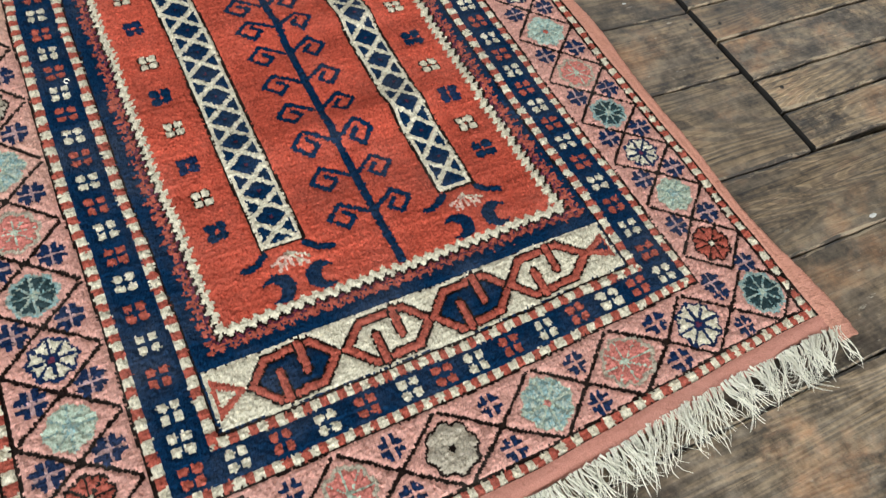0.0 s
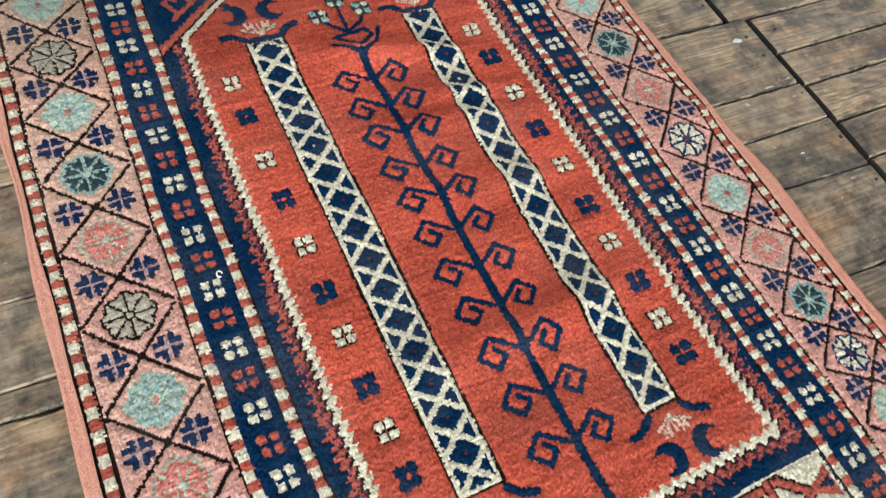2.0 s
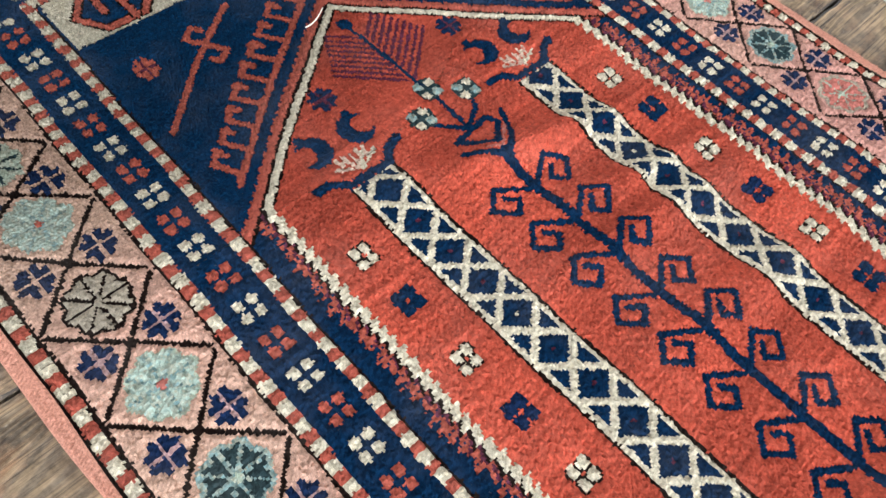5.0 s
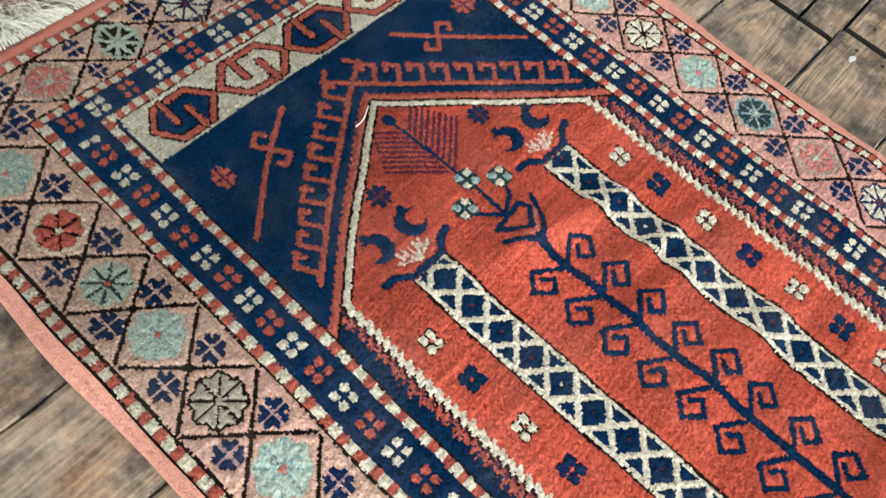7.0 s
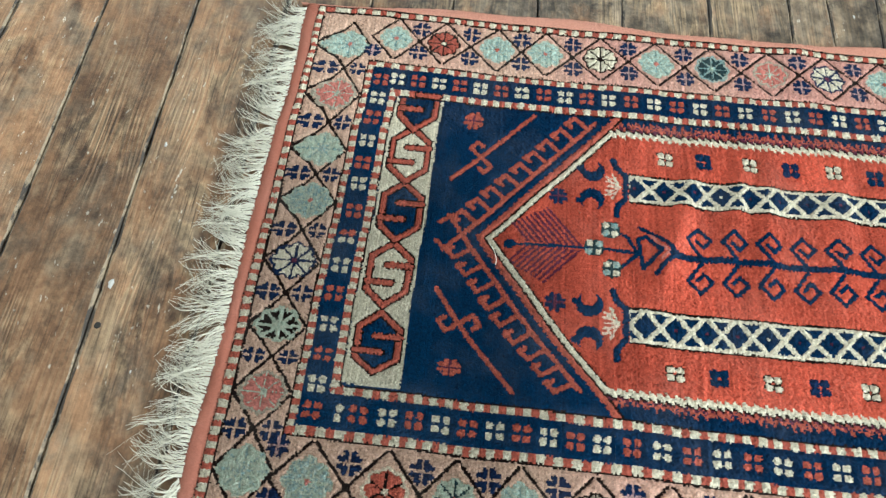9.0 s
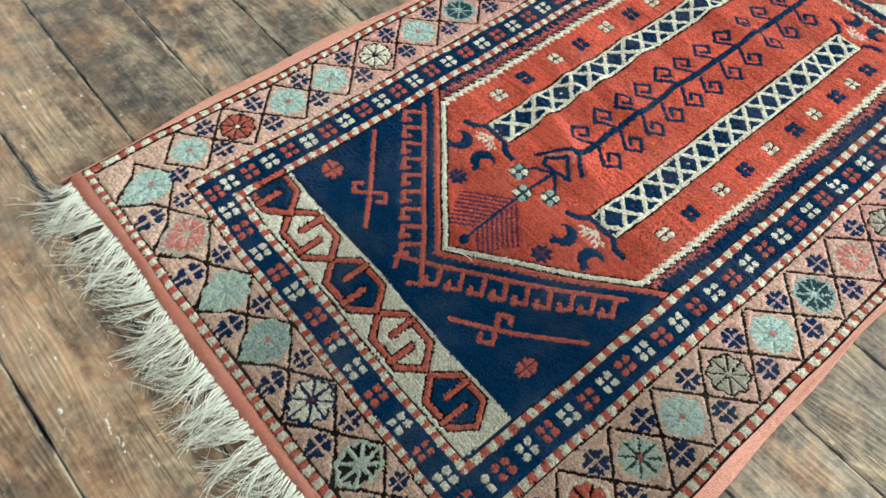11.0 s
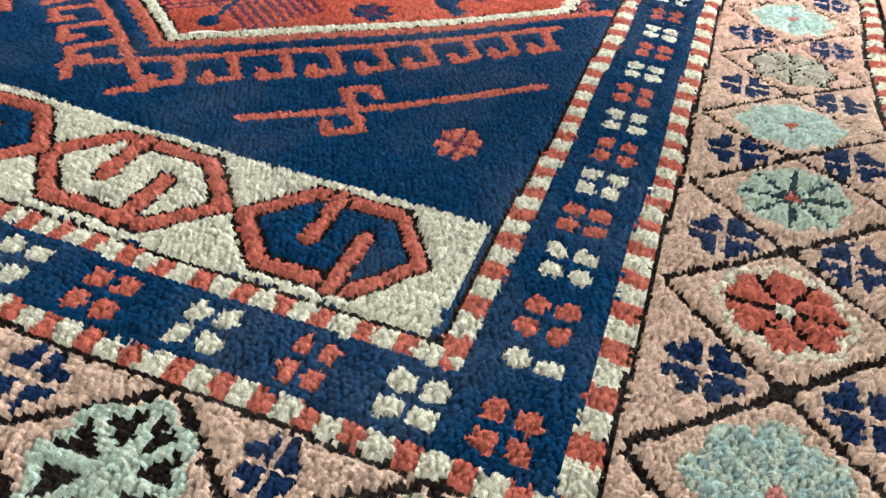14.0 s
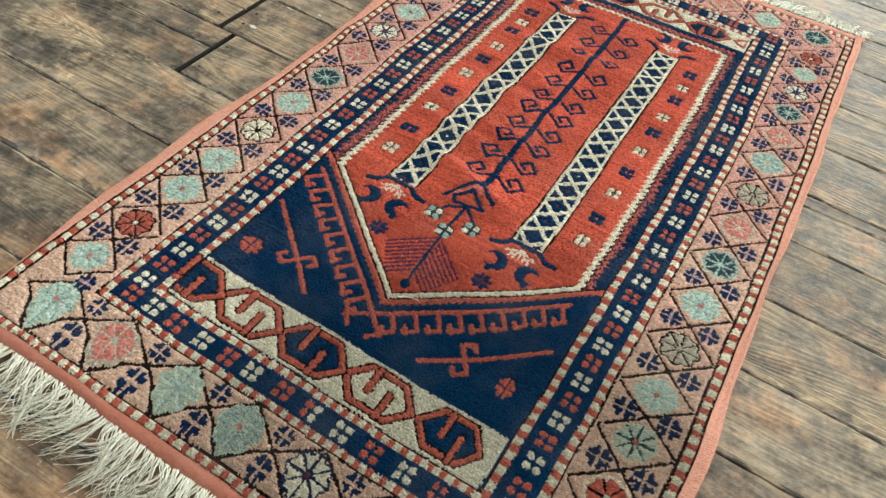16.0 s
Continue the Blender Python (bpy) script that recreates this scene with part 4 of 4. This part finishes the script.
def tassel_mesh(name, length, strands, thick, curl, seed):
    """Loose cotton warp ends, from the rug's edge along +y, drooping to the floor."""
    r = random.Random(seed)
    verts, faces = [], []
    drift, wind, turn = r.gauss(0, curl), r.gauss(0, curl * 0.7), r.uniform(0, 6.28)
    gather = r.uniform(0.35, 0.95)
    for _ in range(strands):
        x, reach = r.uniform(-0.0075, 0.0075), length * r.uniform(0.55, 1.12)
        sway, bend, phase = drift + r.gauss(0, curl * (0.9 if r.random() < 0.12 else 0.25)), wind + r.gauss(0, curl * 0.18), turn + r.gauss(0, 0.5)
        start_z, lift, w = r.uniform(0.0055, 0.0085), r.uniform(0.0, 0.009), thick * r.uniform(0.6, 1.3)
        count, first = 9, len(verts)
        for k in range(count):
            t = k / (count - 1)
            cx = x * (1 - gather * t) + sway * t * t + bend * math.sin(3.4 * t + phase) * t + 0.0018 * math.sin(9 * t + phase * 3)
            cy = -0.004 + reach * (t - 0.10 * t * t)
            cz = start_z * (1 - t) ** 1.4 + 0.0012 + lift * math.sin(math.pi * t) + w
            ww = w * (1.0 - 0.55 * t)
            for q in range(4):
                a = q * math.pi / 2 + t * 5
                verts.append((cx + ww * math.cos(a), cy, cz + ww * math.sin(a)))
        for k in range(count - 1):
            for q in range(4):
                a, b = first + 4 * k + q, first + 4 * k + (q + 1) % 4
                faces.append((a, b, b + 4, a + 4))
    me = bpy.data.meshes.new(name)
    me.from_pydata(verts, [], faces)
    me.polygons.foreach_set("use_smooth", [True] * len(faces))
    me.materials.append(COTTON)
    return me


def fringe(v_edge, x0, x1, step, length, strands, thick, curl, sign, seed):
    kinds = [tassel_mesh("tassel", length, strands, thick, curl, seed + k) for k in range(10)]
    r, x = random.Random(seed), x0
    while x < x1:
        ob = new("tassel", kinds[r.randrange(10)])
        ob.parent = rug
        swing = 13.0 * math.sin(x * 23.0) + r.gauss(0, 10)
        ob.matrix_basis = pose(x, float(skew_to_y(x, v_edge)) + 0.003 * math.sin(x * 14 + 1) * sign, FLOOR_Z, 0, 0, swing + (0 if sign > 0 else 180)) @ Matrix.Diagonal((1, r.uniform(0.8, 1.15), 1, 1))
        x += step * r.uniform(0.75, 1.3)


fringe(0.8880, -0.522, 0.497, 0.0130, 0.092, 16, 0.00075, 0.034, 1, 21)
fringe(-0.950, -0.540, 0.528, 0.0125, 0.068, 12, 0.00100, 0.018, -1, 51)

# ---- floor of old planks ----
floor = tagged(new("floor"), "floor of old dark worn wooden planks", "floor", kind="structure")
EAST = [-1.9, -1.72, -1.53, -1.35, -1.16, -0.985, -0.810, -0.650, -0.458, -0.290, -0.190, -0.103, 0.068, 0.249, 0.425, 0.60, 0.767, 0.94, 1.121, 1.302, 1.479, 1.645, 1.80, 1.98, 2.16, 2.34, 2.52]
WEST = [-1.9, -1.72, -1.53, -1.35, -1.16, -0.97, -0.79, -0.60, -0.415, -0.230, -0.190, -0.075, 0.103, 0.280, 0.450, 0.618, 0.79, 0.95, 1.121, 1.304, 1.480, 1.645, 1.80, 1.98, 2.16, 2.34, 2.52]
SEAM = [(-0.66, 0.735), (-0.458, 0.735), (0.064, 0.735), (0.249, 0.689)]


def seam_at(y):
    if y < -0.66 or y > 0.249:
        return 1.9 + 0.3 * math.sin(y * 40)
    return next(x for top, x in SEAM[1:] if y < top)


def plank(x0, x1, yw0, yw1, ye0, ye1, seed, drop=0.0, joint=0.0009):
    """One board from x0 to x1; its long edges run from the west places to the east places, and are worn and chipped."""
    r = np.random.default_rng(seed)
    n = max(6, int((x1 - x0) / 0.022))
    xs = np.linspace(x0, x1, n)
    t = (xs + 0.55) / 1.1
    south, north = yw0 + (ye0 - yw0) * t, yw1 + (ye1 - yw1) * t
    gap0, gap1 = joint + 0.0007 * np.abs(r.standard_normal(n)) ** 1.5, joint + 0.0007 * np.abs(r.standard_normal(n)) ** 1.5
    top = FLOOR_Z - drop + 0.0004 * r.standard_normal()
    worn = 0.0016 + 0.0012 * r.random(n)
    bite0, bite1 = (0.0026 * np.convolve(np.abs(r.standard_normal(n + 4)), np.ones(5) / 5, 'valid') ** 2 for _ in range(2))
    across = [south + gap0, south + gap0, south + gap0 + 0.0018 + bite0, south * 0.66 + north * 0.34, south * 0.34 + north * 0.66, north - gap1 - 0.0018 - bite1, north - gap1, north - gap1]
    cup = 0.0008 * r.standard_normal()
    heights = [top - 0.03 + 0 * xs, top - worn, top + 0 * xs, top + cup + 0 * xs, top + cup + 0 * xs, top + 0 * xs, top - worn[::-1], top - 0.03 + 0 * xs]
    v = np.concatenate([np.stack([xs, y, z], -1) for y, z in zip(across, heights)])
    a, b = np.meshgrid(np.arange(7), np.arange(n - 1), indexing="ij")
    f = np.stack([a * n + b, a * n + b + 1, (a + 1) * n + b + 1, (a + 1) * n + b], -1).reshape(-1, 4)
    ends = []
    for k in (0, n - 1):
        lo = [k + n * q for q in range(8)]
        ends += [(lo[0], lo[1], lo[6], lo[7]), (lo[1], lo[2], lo[5], lo[6]), (lo[2], lo[3], lo[4], lo[5])]
    ob = mesh_from_arrays("plank", v, np.concatenate([f, np.array(ends)]), 4, PLANK, floor)
    ob.data.materials.append(PLANK_EDGE)
    ob.data.materials.append(DARK_GAP)
    strip = np.zeros(len(f) + len(ends), dtype=np.int32)
    for band in (0, 1, 5, 6):
        strip[band * (n - 1):(band + 1) * (n - 1)] = 1
    strip[len(f):] = 2
    ob.data.polygons.foreach_set("material_index", strip)


seed = 100
for k in range(len(EAST) - 1):
    yw0, yw1, ye0, ye1 = WEST[k], WEST[k + 1], EAST[k], EAST[k + 1]
    seam = seam_at((ye0 + ye1) / 2)
    plank(ROOM_X0, seam - 0.011, yw0, yw1, ye0, ye1, seed)
    seed += 1
    if seam > 1:
        plank(seam + 0.003, ROOM_X1, yw0 * 0 + ye0, ye1, ye0, ye1, seed)
        seed += 1
BEYOND = [-0.656, -0.568, -0.487, -0.382, -0.290, -0.205, -0.115, -0.034, 0.060, 0.132, 0.249]
for y0, y1 in zip(BEYOND, BEYOND[1:]):
    plank(seam_at((y0 + y1) / 2) + 0.005, ROOM_X1, y0, y1, y0, y1, seed, 0.002, 0.0022)
    seed += 1
bm = bmesh.new()
box(bm, ROOM_X0, ROOM_X1, ROOM_Y0, ROOM_Y1, FLOOR_Z - 0.12, FLOOR_Z - 0.028)
part("subfloor", bm, DARK_GAP, floor)
for y0, y1 in ((ROOM_Y0, -1.9), (2.52, ROOM_Y1)):
    edges = np.linspace(y0, y1, max(2, int((y1 - y0) / 0.18)))
    for a, b in zip(edges, edges[1:]):
        plank(ROOM_X0, ROOM_X1, a, b, a, b, seed)
        seed += 1

# ---- the room round it ----
def wall(name, boxes):
    bm = bmesh.new()
    for b in boxes:
        box(bm, *b)
    tagged(part(name, bm, PLASTER), "plain warm white plaster wall", "wall", kind="structure")


T = 0.2
cuts = [(ROOM_X0 - T, WINDOWS[0][0]), (WINDOWS[0][1], WINDOWS[1][0]), (WINDOWS[1][1], ROOM_X1 + T)]
wall("wall_south", [(a, b, ROOM_Y0 - T, ROOM_Y0, FLOOR_Z - 0.1, ROOM_H) for a, b in cuts]
     + [(a, b, ROOM_Y0 - T, ROOM_Y0, z0, z1) for a, b in WINDOWS for z0, z1 in ((FLOOR_Z - 0.1, SILL), (HEAD, ROOM_H))])
wall("wall_north", [(ROOM_X0 - T, ROOM_X1 + T, ROOM_Y1, ROOM_Y1 + T, FLOOR_Z - 0.1, ROOM_H)])
west_cuts = [(ROOM_Y0, WEST_WINDOWS[0][0]), (WEST_WINDOWS[0][1], WEST_WINDOWS[1][0]), (WEST_WINDOWS[1][1], ROOM_Y1)]
wall("wall_west", [(ROOM_X0 - T, ROOM_X0, a, b, FLOOR_Z - 0.1, ROOM_H) for a, b in west_cuts]
     + [(ROOM_X0 - T, ROOM_X0, a, b, z0, z1) for a, b in WEST_WINDOWS for z0, z1 in ((FLOOR_Z - 0.1, SILL), (HEAD, ROOM_H))])
wall("wall_east", [(ROOM_X1, ROOM_X1 + T, a, b, z0, z1) for a, b, z0, z1 in (
    (ROOM_Y0, EAST_WINDOW[0], FLOOR_Z - 0.1, ROOM_H), (EAST_WINDOW[1], ROOM_Y1, FLOOR_Z - 0.1, ROOM_H),
    (*EAST_WINDOW, FLOOR_Z - 0.1, SILL), (*EAST_WINDOW, HEAD, ROOM_H))])
bm = bmesh.new()
box(bm, ROOM_X0 - T, ROOM_X1 + T, ROOM_Y0 - T, ROOM_Y1 + T, ROOM_H, ROOM_H + 0.15)
tagged(part("ceiling", bm, CEILING_PAINT), "plain off-white ceiling", "ceiling", kind="structure")
def window(number, w0, w1, side):
    """A painted frame with one mullion, set back in its opening."""
    holder = tagged(new(f"window_{number}"), "white painted window frame in the wall", "window", kind="structure")
    back = {"south": ROOM_Y0 - 0.14, "west": ROOM_X0 - 0.14, "east": ROOM_X1 + 0.08}[side]
    for a, b, z0, z1 in ((w0, w0 + 0.06, SILL, HEAD), (w1 - 0.06, w1, SILL, HEAD), (w0 + 0.06, w1 - 0.06, SILL, SILL + 0.06), (w0 + 0.06, w1 - 0.06, HEAD - 0.06, HEAD),
                         ((w0 + w1) / 2 - 0.03, (w0 + w1) / 2 + 0.03, SILL + 0.06, HEAD - 0.06)):
        bm = bmesh.new()
        if side != "south":
            box(bm, back, back + 0.06, a, b, z0, z1)
        else:
            box(bm, a, b, back, back + 0.06, z0, z1)
        part("window_frame", bm, FRAME_PAINT, holder)


for n, (w0, w1) in enumerate(WINDOWS + WEST_WINDOWS + [EAST_WINDOW]):
    window(n + 1, w0, w1, "south" if n < 2 else "west" if n < 4 else "east")


# ---- small things ----
def loose_thread(points, radius):
    bm = bmesh.new()
    rings = []
    for n, p in enumerate(points):
        rings.append([bm.verts.new((p[0] + radius * math.cos(a), p[1] + radius * 0.7 * math.sin(a), p[2] + radius * math.sin(a + 0.6))) for a in (0, 1.57, 3.14, 4.71)])
    for a, b in zip(rings, rings[1:]):
        for q in range(4):
            bm.faces.new((a[q], a[(q + 1) % 4], b[(q + 1) % 4], b[q]))
    tagged(part("loose_thread", bm, COTTON), "short white cotton thread lying on the rug", "thread")


loose_thread([(-0.018 - 0.038 * t, 0.490 - 0.002 * t - 0.012 * math.sin(2 * t), 0.0022 + 0.001 * math.sin(5 * t)) for t in [k / 7 for k in range(8)]], 0.0008)
loose_thread([(-0.334 + 0.0035 * math.cos(t), -0.133 + 0.0045 * math.sin(t), 0.0016) for t in [k * 0.6 for k in range(9)]], 0.0009)


def paint_spot(x, y, size, seed):
    r = random.Random(seed)
    bm = bmesh.new()
    z = FLOOR_Z + 0.0006
    centre = bm.verts.new((x, y, z + 0.0008))
    rim = []
    for k in range(14):
        a = k * 2 * math.pi / 14
        d = size * 0.8 * r.uniform(0.7, 1.15)
        rim.append(bm.verts.new((x + 1.5 * d * math.cos(a), y + 0.7 * d * math.sin(a), z - 0.0004)))
    for k in range(14):
        bm.faces.new((centre, rim[k], rim[(k + 1) % 14]))
    tagged(part("paint_spot", bm, WHITE_PAINT), "dried splash of white paint on a plank", "paint splash", group="paint splashes")


for x, y, size in ((0.728, -0.799, 0.007), (0.675, 0.017, 0.010), (-0.155, 1.105, 0.008), (0.02, 1.05, 0.006), (0.13, 1.09, 0.005), (0.62, -0.24, 0.004), (-0.30, 1.03, 0.005)):
    paint_spot(x, y, size, int(x * 1000) + 3000)


def nail(x, y, r):
    """An old nail head sunk in a dark hole."""
    bm = bmesh.new()
    bmesh.ops.create_cone(bm, cap_ends=True, segments=10, radius1=r, radius2=r * 0.8, depth=0.0016, matrix=Matrix.Translation((x, y, FLOOR_Z + 0.0006)))
    part("nail", bm, DARK_GAP, floor, "dark sunken nail head")


for x, y, r in ((-0.229, 1.104, 0.006), (0.700, 0.020, 0.0035), (0.703, -0.030, 0.0035), (0.712, -0.130, 0.003), (0.665, 0.115, 0.0035), (0.662, 0.205, 0.003),
                (0.715, -0.235, 0.0035), (0.712, -0.33, 0.003), (0.77, -0.345, 0.0035), (0.775, -0.52, 0.004), (0.705, -0.42, 0.003), (0.772, 0.02, 0.0035)):
    nail(x, y, r)


def feather(x, y, turn):
    """A small downy feather: a thin quill at the head and flat barbs splayed from it like a fan."""
    r = random.Random(77)
    holder = new("feather")
    holder.matrix_basis = pose(x, y, FLOOR_Z + 0.0012, 0, 0, turn)
    tagged(holder, "small white downy feather lying on a dark plank", "feather")
    bm = bmesh.new()
    for n in range(34):
        angle = radians(-38 + 82 * (n + r.uniform(-0.4, 0.4)) / 33)
        reach = (0.050 if n > 20 else 0.036) * r.uniform(0.65, 1.1)
        bow, lift, wide = r.uniform(-0.25, 0.25), r.uniform(0.001, 0.005), r.uniform(0.0006, 0.0013)
        before = None
        for k in range(7):
            t = k / 6
            a = angle + bow * t
            w = wide * (1.15 - t) ** 0.6 * (0.5 + t * 1.2 if t < 0.4 else 1)
            cx, cy, cz = reach * t * math.cos(a), reach * t * math.sin(a), 0.001 + lift * math.sin(math.pi * t) + 0.0002 * (n % 5)
            pair = [bm.verts.new((cx - w * math.sin(a), cy + w * math.cos(a), cz)), bm.verts.new((cx + w * math.sin(a), cy - w * math.cos(a), cz + 0.0004))]
            if before:
                bm.faces.new((before[0], before[1], pair[1], pair[0]))
            before = pair
    part("barbs", bm, DOWN, holder)
    bm = bmesh.new()
    bmesh.ops.create_cone(bm, cap_ends=True, segments=8, radius1=0.0016, radius2=0.0007, depth=0.018, matrix=pose(0.002, 0, 0.002, 0, 90, 0))
    for side in (-1, 0.4):
        bmesh.ops.create_icosphere(bm, subdivisions=2, radius=0.0048, matrix=Matrix.Translation((-0.001, side * 0.007, 0.0030)) @ Matrix.Diagonal((1.0, 1.3, 0.55, 1)))
    part("quill", bm, DOWN, holder, "downy white tuft at the quill")


feather(1.052, -0.342, -18)
